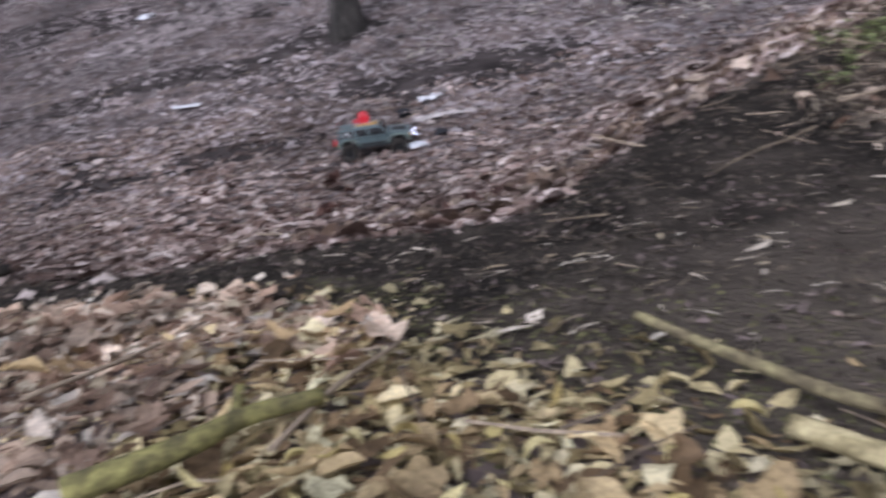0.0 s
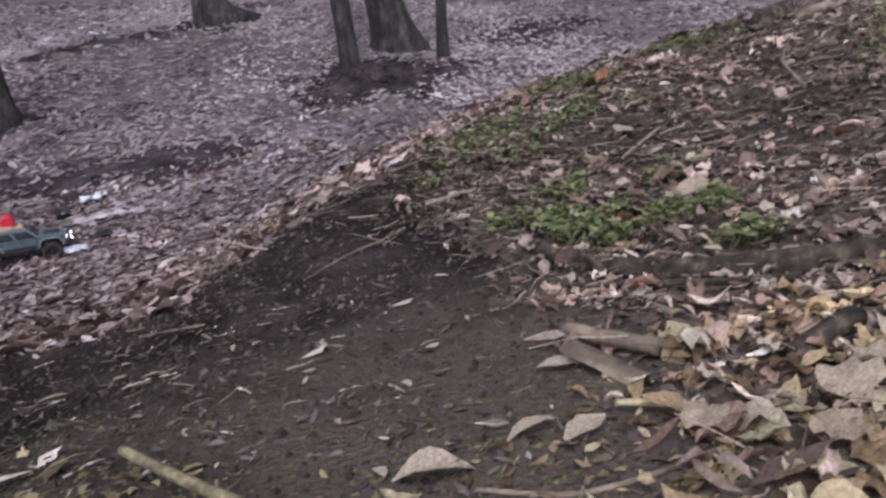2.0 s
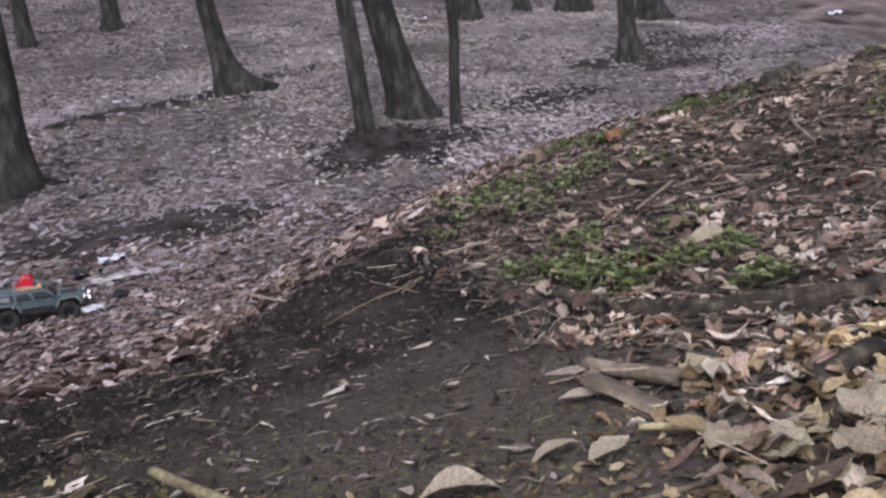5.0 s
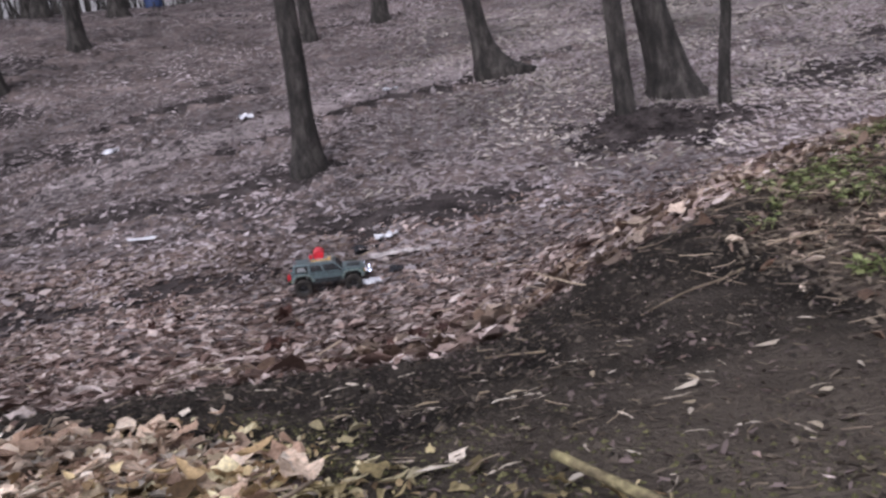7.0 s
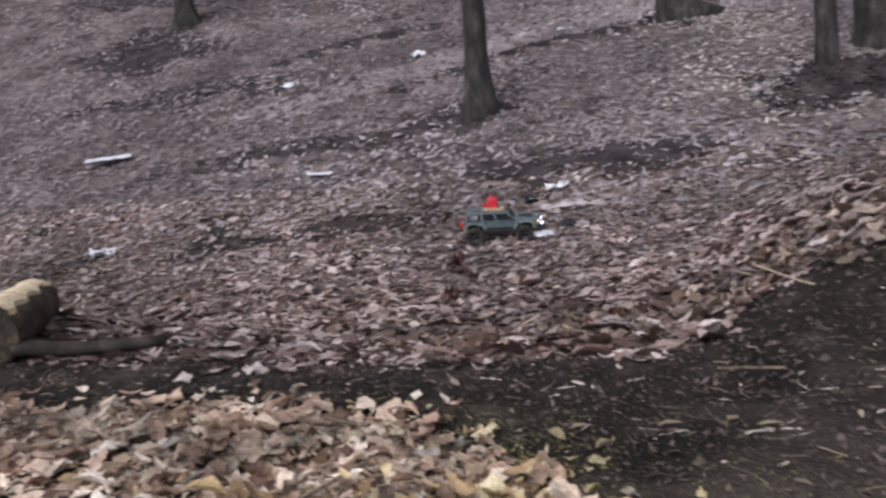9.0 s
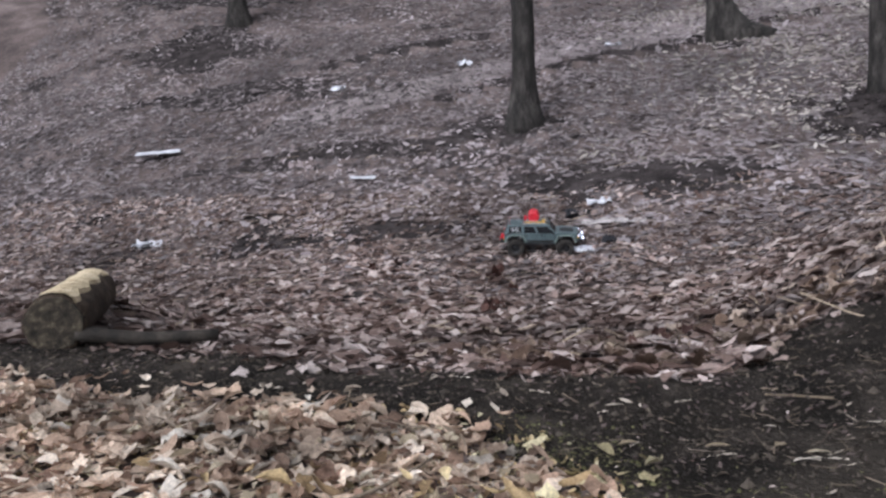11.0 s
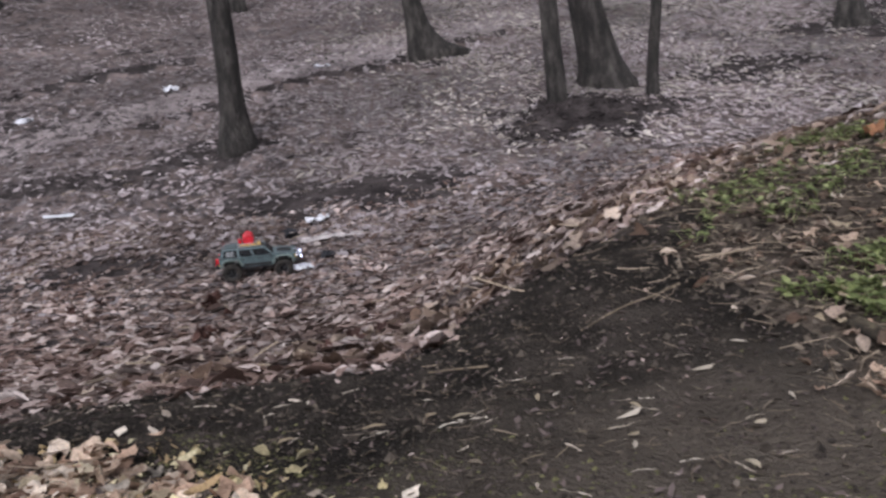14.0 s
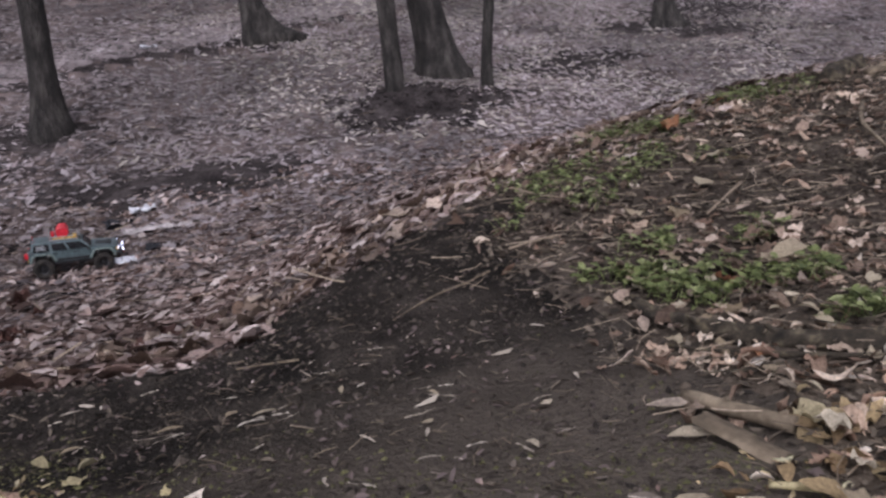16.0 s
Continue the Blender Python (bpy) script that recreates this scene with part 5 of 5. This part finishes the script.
# ---- green weeds ----
def weed_clump(x, y, radius, count, seed, mixed=0.35, label="low clump of fresh green weeds among leaves"):
    rnd = random.Random(seed)
    z0 = float(land(x, y))
    lv, lf, sv, sf = [], [], [], []
    for _ in range(count):
        r, a = radius * math.sqrt(rnd.random()), rnd.uniform(0, 6.28)
        bx, by = r * math.cos(a) * 1.25, r * math.sin(a)
        bz = float(land(x + bx, y + by)) - z0 + 0.006
        h = rnd.uniform(0.006, 0.03)
        lean = Vector((rnd.uniform(-0.015, 0.015), rnd.uniform(-0.015, 0.015), h))
        foot = Vector((bx, by, bz))
        tv, tf = tube([foot, foot + lean], [0.0008, 0.0006], 3, cap=False)
        k = len(sv)
        sv += tv
        sf += [tuple(n + k for n in face) for face in tf]
        for q in range(rnd.randint(2, 4)):
            b = rnd.uniform(0, 6.28)
            s = rnd.uniform(0.006, 0.016)
            out = Vector((math.cos(b), math.sin(b), rnd.uniform(-0.2, 0.6)))
            side = Vector((-math.sin(b), math.cos(b), rnd.uniform(-0.3, 0.3)))
            p = foot + lean
            k = len(lv)
            lv += [p, p + out * s * 0.45 + side * s * 0.42, p + out * s * 0.95 + side * s * 0.3, p + out * s * 1.15 - Vector((0, 0, s * 0.2)), p + out * s * 0.95 - side * s * 0.3, p + out * s * 0.45 - side * s * 0.42]
            lf += [(k, k + 1, k + 2, k + 3), (k, k + 3, k + 4, k + 5)]
    k = len(lv)
    ob = link("weed_clump", lv + sv, lf + [tuple(n + k for n in face) for face in sf], WEED)
    ob.location = (x, y, z0)
    return tagged(ob, label, "weeds", "green weeds on the bank", kind="stuff")


for i, (x, y, r, c) in enumerate(((0.707, 1.187, 0.03, 26), (0.76, 1.16, 0.03, 34), (0.782, 1.11, 0.035, 60), (0.789, 1.05, 0.035, 60), (0.81, 1.0, 0.028, 40), (0.85, 1.264, 0.035, 30), (0.875, 1.073, 0.035, 36),
                                  (0.903, 0.997, 0.032, 46), (0.963, 0.958, 0.038, 60), (0.884, 0.79, 0.024, 32), (0.906, 0.775, 0.02, 24), (1.02, 1.165, 0.035, 28), (0.87, 1.217, 0.03, 24),
                                  (1.24, 2.13, 0.07, 80), (1.28, 2.07, 0.06, 70), (1.335, 2.046, 0.06, 70), (1.395, 2.021, 0.05, 60), (1.76, 2.17, 0.08, 90), (1.74, 2.1, 0.07, 80), (1.82, 2.06, 0.07, 70), (1.66, 2.15, 0.05, 40),
                                  (0.831, 1.88, 0.05, 40), (0.811, 1.695, 0.04, 34), (0.893, 1.746, 0.06, 60), (0.965, 1.837, 0.06, 60), (0.922, 1.593, 0.05, 50), (1.042, 1.897, 0.06, 54), (1.089, 1.709, 0.06, 48),
                                  (1.152, 1.71, 0.05, 36), (0.715, 1.595, 0.03, 24), (1.006, 1.67, 0.06, 54), (1.213, 1.838, 0.06, 40), (1.272, 1.649, 0.04, 20), (1.85, 1.424, 0.1, 80), (1.96, 1.453, 0.1, 90), (2.5, 1.95, 0.14, 90), (2.15, 1.68, 0.1, 60))):
    weed_clump(x + (0.012 if i < 13 else 0), y + (0.012 if i < 13 else 0), r * 1.1, int(c * (0.75 if i < 13 else 0.5)), 100 + i)


# ---- litter ----
def sheet(name, x, y, w, d, turn, mat, label, category, seed, crumple=0.3, lift=0.03):
    """A crumpled sheet with a little thickness."""
    rnd = random.Random(seed)
    nx, ny = 7, 5
    z0 = float(land(x, y)) + lift
    root_m = pose(x, y, z0, rnd.uniform(7, 15), rnd.uniform(-4, 4), turn * 0.4)
    v, f = [], []
    for layer in (0.0015, -0.0015):
        rnd = random.Random(seed)
        for j in range(ny):
            for i in range(nx):
                v.append(((i / (nx - 1) - 0.5) * w + rnd.uniform(-0.06, 0.06) * w, (j / (ny - 1) - 0.5) * d + rnd.uniform(-0.1, 0.1) * d, rnd.uniform(-0.5, 0.5) * crumple * d + layer))
    n = nx * ny
    for j in range(ny - 1):
        for i in range(nx - 1):
            a = j * nx + i
            f += [(a, a + 1, a + nx + 1, a + nx), (n + a, n + a + nx, n + a + nx + 1, n + a + 1)]
    ob = link(name, v, f, mat)
    ob.matrix_basis = root_m
    return tagged(ob, label, category)


DARKBAG = plain("dark_plastic", (0.016, 0.016, 0.019), 0.7, spec=0.2)
CARD = material("grey_card", [(0.2138, 0.1944, 0.1896), (0.3305, 0.3013, 0.2916), (0.4277, 0.3888, 0.3791)], 10.0, 0.8, 0.2)
sheet("paper_scrap", -0.48, 4.36, 0.12, 0.08, 10, PAPER, "crumpled bluish white paper on brown leaves", "litter", 1)
sheet("plastic_bag", -0.28, 4.5, 0.2, 0.09, 15, DARKBAG, "black plastic bag scrap under leaves", "litter", 2, 0.4, 0.012)
sheet("card_scrap", -0.41, 4.86, 0.24, 0.09, 5, CARD, "torn pale card lying flat on leaves", "litter", 3)
sheet("card_scrap", -0.46, 5.27, 0.16, 0.1, 25, PAPER, "small pale torn card", "litter", 4)
sheet("plastic_bag", -0.56, 5.08, 0.22, 0.12, 60, DARKBAG, "black plastic rubbish among leaves", "litter", 5, 0.4, 0.012)
sheet("card_scrap", -0.22, 4.8, 0.16, 0.06, 30, CARD, "damp grey card scrap", "litter", 12)
sheet("paper_scrap", -2.39, 5.79, 0.21, 0.06, 14, PAPER, "long white paper strip on the slope", "litter", 6, 0.12, 0.05)
sheet("paper_scrap", -3.455, 7.92, 0.17, 0.12, 20, PAPER, "white paper scrap on the far slope", "litter", 7, 0.4)
sheet("paper_scrap", -2.155, 8.48, 0.15, 0.13, 80, PAPER, "crumpled white paper near a tree", "litter", 8, 0.6)
sheet("board", -4.74, 6.41, 0.42, 0.13, 72, PAPER, "weathered pale flat board on leaves", "board", 9, 0.1, 0.07)
sheet("paper_scrap", -3.67, 4.7, 0.2, 0.12, 30, PAPER, "crumpled white wrapper in brown leaves", "litter", 10, 0.5)
sheet("paper_scrap", -0.55, 8.7, 0.16, 0.08, 10, PAPER, "small white scrap beside the path", "litter", 11, 0.4)
sheet("paper_scrap", 3.8, 12.2, 0.25, 0.14, 0, PAPER, "white paper scrap high on the slope", "litter", 13, 0.4)
sheet("paper_scrap", 2.6, 11.6, 0.18, 0.1, 40, PAPER, "pale paper scrap high on the slope", "litter", 14, 0.4)
sheet("paper_scrap", 9.9, 10.0, 0.3, 0.14, 10, PAPER, "white wrapper on the far slope", "litter", 15, 0.4)

BLUE = plain("blue_plastic", (0.022, 0.045, 0.13), 0.6)
bin_root = new("rubbish_bin")
bx, by = -6.5, 18.4
bin_root.location = (bx, by, float(land(bx, by)))
bin_root.scale = (0.86, 0.86, 0.64)
tagged(bin_root, "blue plastic rubbish bin on the hilltop", "bin")
bm = bmesh.new()
bmesh.ops.create_cone(bm, cap_ends=True, segments=14, radius1=0.22, radius2=0.28, depth=0.85, matrix=Matrix.Translation((0, 0, 0.4)))
part("body", bm, BLUE, bin_root)
bm = bmesh.new()
bmesh.ops.create_cone(bm, cap_ends=True, segments=14, radius1=0.31, radius2=0.29, depth=0.07, matrix=Matrix.Translation((0, 0, 0.86)))
part("lid", bm, BLUE, bin_root)


# ---- the radio-controlled car ----
PAINT = plain("grey_green_paint", (0.075, 0.105, 0.11), 0.35, dirt=0.3)
TRIM = plain("pale_green_trim", (0.16, 0.205, 0.185), 0.45)
BLACK = plain("black_plastic", (0.012, 0.012, 0.013), 0.5)
RUBBER = material("muddy_rubber", [(0.012, 0.011, 0.01), (0.025, 0.022, 0.019), (0.05, 0.042, 0.033)], 40.0, 0.9, 0.5)
TINT = plain("tinted_window", (0.01, 0.012, 0.014), 0.08, spec=0.6, dirt=0.1)
RED = plain("red_plastic", (0.5, 0.018, 0.03), 0.4, dirt=0.15)
YELLOW = plain("yellow_plastic", (0.6, 0.36, 0.03), 0.45)
STEEL = plain("bright_steel", (0.6, 0.6, 0.6), 0.3, 1.0)
FADED = plain("faded_lettering", (0.34, 0.35, 0.36), 0.6)
WHITE = plain("white_label", (0.75, 0.75, 0.75), 0.5)


def lamp_material(name, colour, strength):
    m = plain(name, colour, 0.2)
    b = m.node_tree.nodes["Principled BSDF"]
    b.inputs["Emission Color"].default_value = (*colour, 1)
    b.inputs["Emission Strength"].default_value = strength
    return m


LIT = lamp_material("lit_headlamp", (0.8, 0.85, 1.0), 2.5)


def box(bm, x0, x1, y0, y1, z0, z1, bevel=0.0):
    made = bmesh.ops.create_cube(bm, size=1.0, matrix=Matrix.Translation(((x0 + x1) / 2, (y0 + y1) / 2, (z0 + z1) / 2)) @ Matrix.Diagonal((x1 - x0, y1 - y0, z1 - z0, 1)))
    if bevel:
        edges = {e for q in made["verts"] for e in q.link_edges}
        bmesh.ops.bevel(bm, geom=list(edges), offset=bevel, segments=2, affect="EDGES")


def boxed(name, parent, mat, *size, bevel=0.0015, label=""):
    bm = bmesh.new()
    box(bm, *size, bevel)
    return part(name, bm, mat, parent, label)


def bar(name, parent, points, radius, mat, label="", sides=8):
    v, f = tube(points, [radius] * len(points), sides)
    return link(name, v, f, mat, parent, label, smooth=False)


def extrude(name, parent, outline, y0, y1, mat, bevel=0.0, label=""):
    """A slab with the given side outline (x, z)."""
    bm = bmesh.new()
    face = bm.faces.new([bm.verts.new((x, y0, z)) for x, z in outline])
    moved = bmesh.ops.extrude_face_region(bm, geom=[face])
    bmesh.ops.translate(bm, verts=[q for q in moved["geom"] if isinstance(q, bmesh.types.BMVert)], vec=(0, y1 - y0, 0))
    if bevel:
        bmesh.ops.bevel(bm, geom=[e for e in bm.edges if abs(e.verts[0].co.y - e.verts[1].co.y) < 1e-6], offset=bevel, segments=2, affect="EDGES")
    return part(name, bm, mat, parent, label)


def lathe(name, parent, profile, mat, centre, label="", segments=28, lugs=0.0):
    """Turned about the axle (y): profile of (y, radius)."""
    v, f = [], []
    n = len(profile)
    for k in range(segments):
        a = 2 * math.pi * k / segments
        for i, (yy, r) in enumerate(profile):
            rr = r + (lugs if lugs and k % 2 and 1 < i < n - 2 else 0)
            v.append((rr * math.cos(a), yy, rr * math.sin(a)))
    for k in range(segments):
        for i in range(n - 1):
            a, b = k * n + i, ((k + 1) % segments) * n + i
            f.append((a, a + 1, b + 1, b))
    ob = link(name, v, f, mat, parent, label)
    ob.location = centre
    return ob


def cabin_side(u, w, side, out=0.0):
    """A point on the sloped side of the cabin: u from tail to windscreen, w from belt to roof."""
    xb, xr = -0.232 + 0.338 * u, -0.215 + 0.268 * u
    y = (0.083 + (0.069 - 0.083) * w + out) * side
    return Vector((xb + (xr - xb) * w, y, 0.150 + 0.056 * w))


def side_pane(name, parent, u0, u1, w0, w1, side, mat, out=0.0015, u_top=None, label=""):
    """A thin pane lying on the cabin's side."""
    ut = u_top if u_top else (u0, u1)
    ring = [(u0, w0), (u1, w0), (ut[1], w1), (ut[0], w1)]
    v = [cabin_side(u, w, side, out) for u, w in ring] + [cabin_side(u, w, side, -0.002) for u, w in ring]
    f = [(0, 1, 2, 3), (4, 7, 6, 5), (0, 4, 5, 1), (1, 5, 6, 2), (2, 6, 7, 3), (3, 7, 4, 0)]
    return link(name, v, f, mat, parent, label)


def toy_car():
    car = new("radio_controlled_car")
    tagged(car, "grey-green toy off-road car with a red roof barrel", "toy car")
    lower = [(-0.238, 0.098), (-0.222, 0.088), (-0.213, 0.118), (-0.196, 0.134), (-0.128, 0.134), (-0.112, 0.118), (-0.096, 0.086), (0.096, 0.086), (0.108, 0.116), (0.126, 0.134), (0.196, 0.134), (0.212, 0.118),
             (0.222, 0.104), (0.246, 0.108), (0.248, 0.142), (0.236, 0.150), (0.108, 0.158), (0.1, 0.151), (-0.236, 0.151), (-0.24, 0.13)]
    extrude("body", car, lower, -0.086, 0.086, PAINT, 0.003)
    v = [cabin_side(u, w, s) for w in (0, 1) for u, s in ((0, -1), (1, -1), (1, 1), (0, 1))]
    bm = bmesh.new()
    q = [bm.verts.new(p) for p in v]
    for f in ((3, 2, 1, 0), (4, 5, 6, 7), (0, 1, 5, 4), (1, 2, 6, 5), (2, 3, 7, 6), (3, 0, 4, 7)):
        bm.faces.new([q[i] for i in f])
    bmesh.ops.bevel(bm, geom=bm.edges[:], offset=0.006, segments=3, affect="EDGES")
    part("cabin", bm, PAINT, car)
    for s in (-1, 1):
        pane = side_pane("rear_window", car, 0.06, 0.33, 0.12, 0.82, s, TINT, label="dark window with faded lettering")
        for row in range(4):
            w = 0.24 + 0.13 * row
            side_pane("lettering", pane, 0.1, 0.29 - 0.03 * (row % 2), w, w + 0.055, s, FADED, 0.0022)
        side_pane("window", car, 0.38, 0.62, 0.12, 0.84, s, TINT)
        side_pane("window", car, 0.66, 0.97, 0.12, 0.84, s, TINT, u_top=(0.66, 0.94))
        boxed("door_handle", car, BLACK, -0.105, -0.08, s * 0.0845 - 0.002, s * 0.0845 + 0.004 * s + 0.002, 0.137, 0.141)
        boxed("door_handle", car, BLACK, 0.0, 0.025, s * 0.0845 - 0.002, s * 0.0845 + 0.004 * s + 0.002, 0.137, 0.141)
        boxed("side_panel", car, BLACK, -0.085, 0.088, min(s * 0.084, s * 0.089), max(s * 0.084, s * 0.089), 0.092, 0.108, label="black lower door panel")
        boxed("sill_bar", car, BLACK, -0.1, 0.1, min(s * 0.078, s * 0.09), max(s * 0.078, s * 0.09), 0.078, 0.086)
        for cx in (-0.162, 0.162):
            arch = [(cx - 0.064, 0.09), (cx - 0.05, 0.124), (cx - 0.034, 0.138), (cx + 0.034, 0.138), (cx + 0.05, 0.124), (cx + 0.064, 0.092)]
            fl_v, fl_f = [], []
            for px, pz in arch:
                ox, oz = (px - cx) * 0.13, 0.007
                for yy, dx, dz in ((0.084, 0, 0), (0.098, 0, 0), (0.098, ox, oz), (0.084, ox, oz)):
                    fl_v.append((px + dx, s * yy, pz + dz))
            for i in range(len(arch) - 1):
                for k in range(4):
                    a, b = i * 4 + k, i * 4 + (k + 1) % 4
                    fl_f.append((a, b, b + 4, a + 4))
            fl_f += [(0, 1, 2, 3), (20, 23, 22, 21)]
            link("fender_flare", fl_v, fl_f, TRIM, car)
        mirror = boxed("mirror", car, BLACK, 0.078, 0.09, min(s * 0.086, s * 0.102), max(s * 0.086, s * 0.102), 0.15, 0.164, bevel=0.002)
        boxed("headlight", car, LIT, 0.2465, 0.2505, min(s * 0.05, s * 0.078), max(s * 0.05, s * 0.078), 0.122, 0.142, label="bright white lit headlight")
        boxed("turn_signal", car, YELLOW, 0.236, 0.2485, min(s * 0.079, s * 0.0875), max(s * 0.079, s * 0.0875), 0.122, 0.142)
        boxed("tail_light", car, RED, -0.2425, -0.236, min(s * 0.062, s * 0.086), max(s * 0.062, s * 0.086), 0.118, 0.142)
        boxed("reflector", car, YELLOW, -0.2425, -0.236, min(s * 0.068, s * 0.086), max(s * 0.068, s * 0.086), 0.105, 0.117)
        boxed("tow_hook", car, RED, 0.262, 0.276, min(s * 0.035, s * 0.043), max(s * 0.035, s * 0.043), 0.088, 0.108)
        for cx in (-0.162, 0.162):
            wheel = new("wheel")
            wheel.parent = car
            wheel.location = (cx, s * 0.094, 0.058)
            lathe("tyre", wheel, [(-0.02, 0.03), (-0.024, 0.045), (-0.021, 0.0545), (0.0, 0.0565), (0.021, 0.0545), (0.024, 0.045), (0.02, 0.03)], RUBBER, (0, 0, 0), segments=40, lugs=0.0028)
            lathe("rim", wheel, [(-0.02, 0.031), (0.018 * s, 0.031), (0.016 * s, 0.026), (0.004 * s, 0.024), (0.006 * s, 0.01), (0.014 * s, 0.008), (0.014 * s, 0.0)], BLACK, (0, 0, 0), segments=24)
            bar("shock", car, [(cx * 0.93, s * 0.058, 0.065), (cx * 0.8, s * 0.052, 0.13)], 0.007, STEEL)
    for cx in (-0.162, 0.162):
        bar("axle", car, [(cx, -0.08, 0.058), (cx, 0.08, 0.058)], 0.011, BLACK)
        bm = bmesh.new()
        bmesh.ops.create_icosphere(bm, subdivisions=2, radius=0.019, matrix=Matrix.Translation((cx, 0.012, 0.058)))
        part("gear_housing", bm, YELLOW if cx < 0 else BLACK, car)
    boxed("chassis", car, BLACK, -0.2, 0.2, -0.03, 0.03, 0.068, 0.1)
    # glass at both ends of the cabin
    for name, u, wide in (("windscreen", 1, 0.9), ("tailgate_window", 0, 0.92)):
        sgn = 1 if u else -1
        lo, hi = cabin_side(u, 0.1, 1), cabin_side(u, 0.86, 1)
        v = [(lo.x + 0.002 * sgn, -lo.y * wide, lo.z), (lo.x + 0.002 * sgn, lo.y * wide, lo.z), (hi.x + 0.002 * sgn, hi.y * wide, hi.z), (hi.x + 0.002 * sgn, -hi.y * wide, hi.z)]
        v += [(x - 0.004 * sgn, y, z) for x, y, z in v]
        link(name, v, [(0, 1, 2, 3), (7, 6, 5, 4), (0, 4, 5, 1), (1, 5, 6, 2), (2, 6, 7, 3), (3, 7, 4, 0)], TINT, car)
    boxed("bonnet_panel", car, BLACK, 0.125, 0.215, -0.035, 0.035, 0.152, 0.1575, label="matt black bonnet panel")
    grille = boxed("grille", car, BLACK, 0.2465, 0.252, -0.046, 0.046, 0.12, 0.143)
    for k in range(6):
        boxed("slat", grille, STEEL, 0.252, 0.2535, -0.0425 + 0.016 * k, -0.0375 + 0.016 * k, 0.123, 0.14, bevel=0.0)
    front = extrude("front_bumper", car, [(0.244, 0.096), (0.27, 0.09), (0.274, 0.112), (0.246, 0.114)], -0.08, 0.08, BLACK, 0.002)
    for s in (-1, 1):
        boxed("fog_lamp", front, LIT, 0.272, 0.279, s * 0.056 - 0.01, s * 0.056 + 0.01, 0.11, 0.124, label="small lit square lamp")
    bar("winch", front, [(0.268, -0.022, 0.117), (0.268, 0.022, 0.117)], 0.009, STEEL)
    extrude("rear_bumper", car, [(-0.262, 0.09), (-0.236, 0.09), (-0.236, 0.108), (-0.258, 0.106)], -0.082, 0.082, BLACK, 0.002)
    boxed("rear_hook", car, RED, -0.27, -0.262, 0.05, 0.066, 0.066, 0.09, label="red hanging tow hook")
    boxed("plate", car, WHITE, -0.2425, -0.2405, -0.014, 0.012, 0.124, 0.134, label="small white plate")
    boxed("tailgate_handle", car, BLACK, -0.2425, -0.2405, -0.04, 0.035, 0.139, 0.144)
    boxed("jerrycan", car, RED, -0.258, -0.242, -0.06, -0.028, 0.112, 0.144, bevel=0.004, label="small red jerrycan")
    # roof rack and its load
    rack = new("roof_rack")
    rack.parent = car
    rack["label"] = "bright steel tube roof rack"
    rack.location = (0, 0, 0)
    x0, x1, yy = -0.115, 0.035, 0.06
    for z in (0.215, 0.232):
        bar("rail", rack, [(x0, -yy, z), (x1, -yy, z), (x1 + 0.012, -yy + 0.02, z), (x1 + 0.012, yy - 0.02, z), (x1, yy, z), (x0, yy, z), (x0, -yy, z)], 0.0018, STEEL, sides=6)
    for px in (x0, (x0 + x1) / 2, x1):
        for s in (-1, 1):
            bar("post", rack, [(px, s * yy, 0.2045), (px, s * yy, 0.232)], 0.0018, STEEL, sides=6)
        bar("cross_bar", rack, [(px, -yy, 0.2135), (px, yy, 0.2135)], 0.0018, STEEL, sides=6)
    barrel = new("barrel")
    barrel.parent = car
    barrel["label"] = "glossy red barrel lying across the rack"
    barrel.location = (-0.045, 0.0, 0.251)
    lathe("drum", barrel, [(-0.052, 0.0), (-0.052, 0.031), (-0.05, 0.034), (-0.02, 0.034), (-0.018, 0.036), (-0.015, 0.034), (0.015, 0.034), (0.018, 0.036), (0.02, 0.034), (0.05, 0.034), (0.052, 0.031), (0.052, 0.0)], RED, (0, 0, 0))
    bar("strap", barrel, [(0, -0.035, 0.0355), (0.001, 0.035, 0.0355)], 0.001, BLACK)
    tool = new("jack")
    tool.parent = car
    tool["label"] = "yellow toy jack with black ends"
    bar("bar", tool, [(-0.1, -0.052, 0.221), (0.03, -0.052, 0.221)], 0.0045, YELLOW)
    bar("end_cap", tool, [(0.03, -0.052, 0.221), (0.05, -0.052, 0.222)], 0.006, BLACK)
    boxed("head", tool, YELLOW, 0.01, 0.03, -0.06, -0.044, 0.218, 0.238, bevel=0.002)
    boxed("red_case", car, RED, -0.11, -0.09, 0.01, 0.05, 0.215, 0.24, bevel=0.003)
    bar("antenna", car, [(-0.2, -0.06, 0.2), (-0.206, -0.062, 0.26)], 0.0008, RED)
    return car


car = toy_car()
cx, cy, heading = -0.74, 4.4, radians(8)
ahead = Vector((math.cos(heading), math.sin(heading), 0))
leftward = Vector((-math.sin(heading), math.cos(heading), 0))


def rest(p):
    return Vector((p.x, p.y, float(land(p.x, p.y)) + 0.012))


mid = Vector((cx, cy, 0))
f0, f1 = rest(mid + ahead * 0.162), rest(mid - ahead * 0.162)
l0, l1 = rest(mid + leftward * 0.094), rest(mid - leftward * 0.094)
ex = (f0 - f1).normalized()
ez = ex.cross((l0 - l1).normalized()).normalized()
ey = ez.cross(ex)
m = Matrix((ex, ey, ez)).transposed().to_4x4()
m.translation = (f0 + f1 + l0 + l1) / 4
car.matrix_basis = m @ pose(0, 0, -0.004, 0, 6) @ Matrix.Scale(0.88, 4)
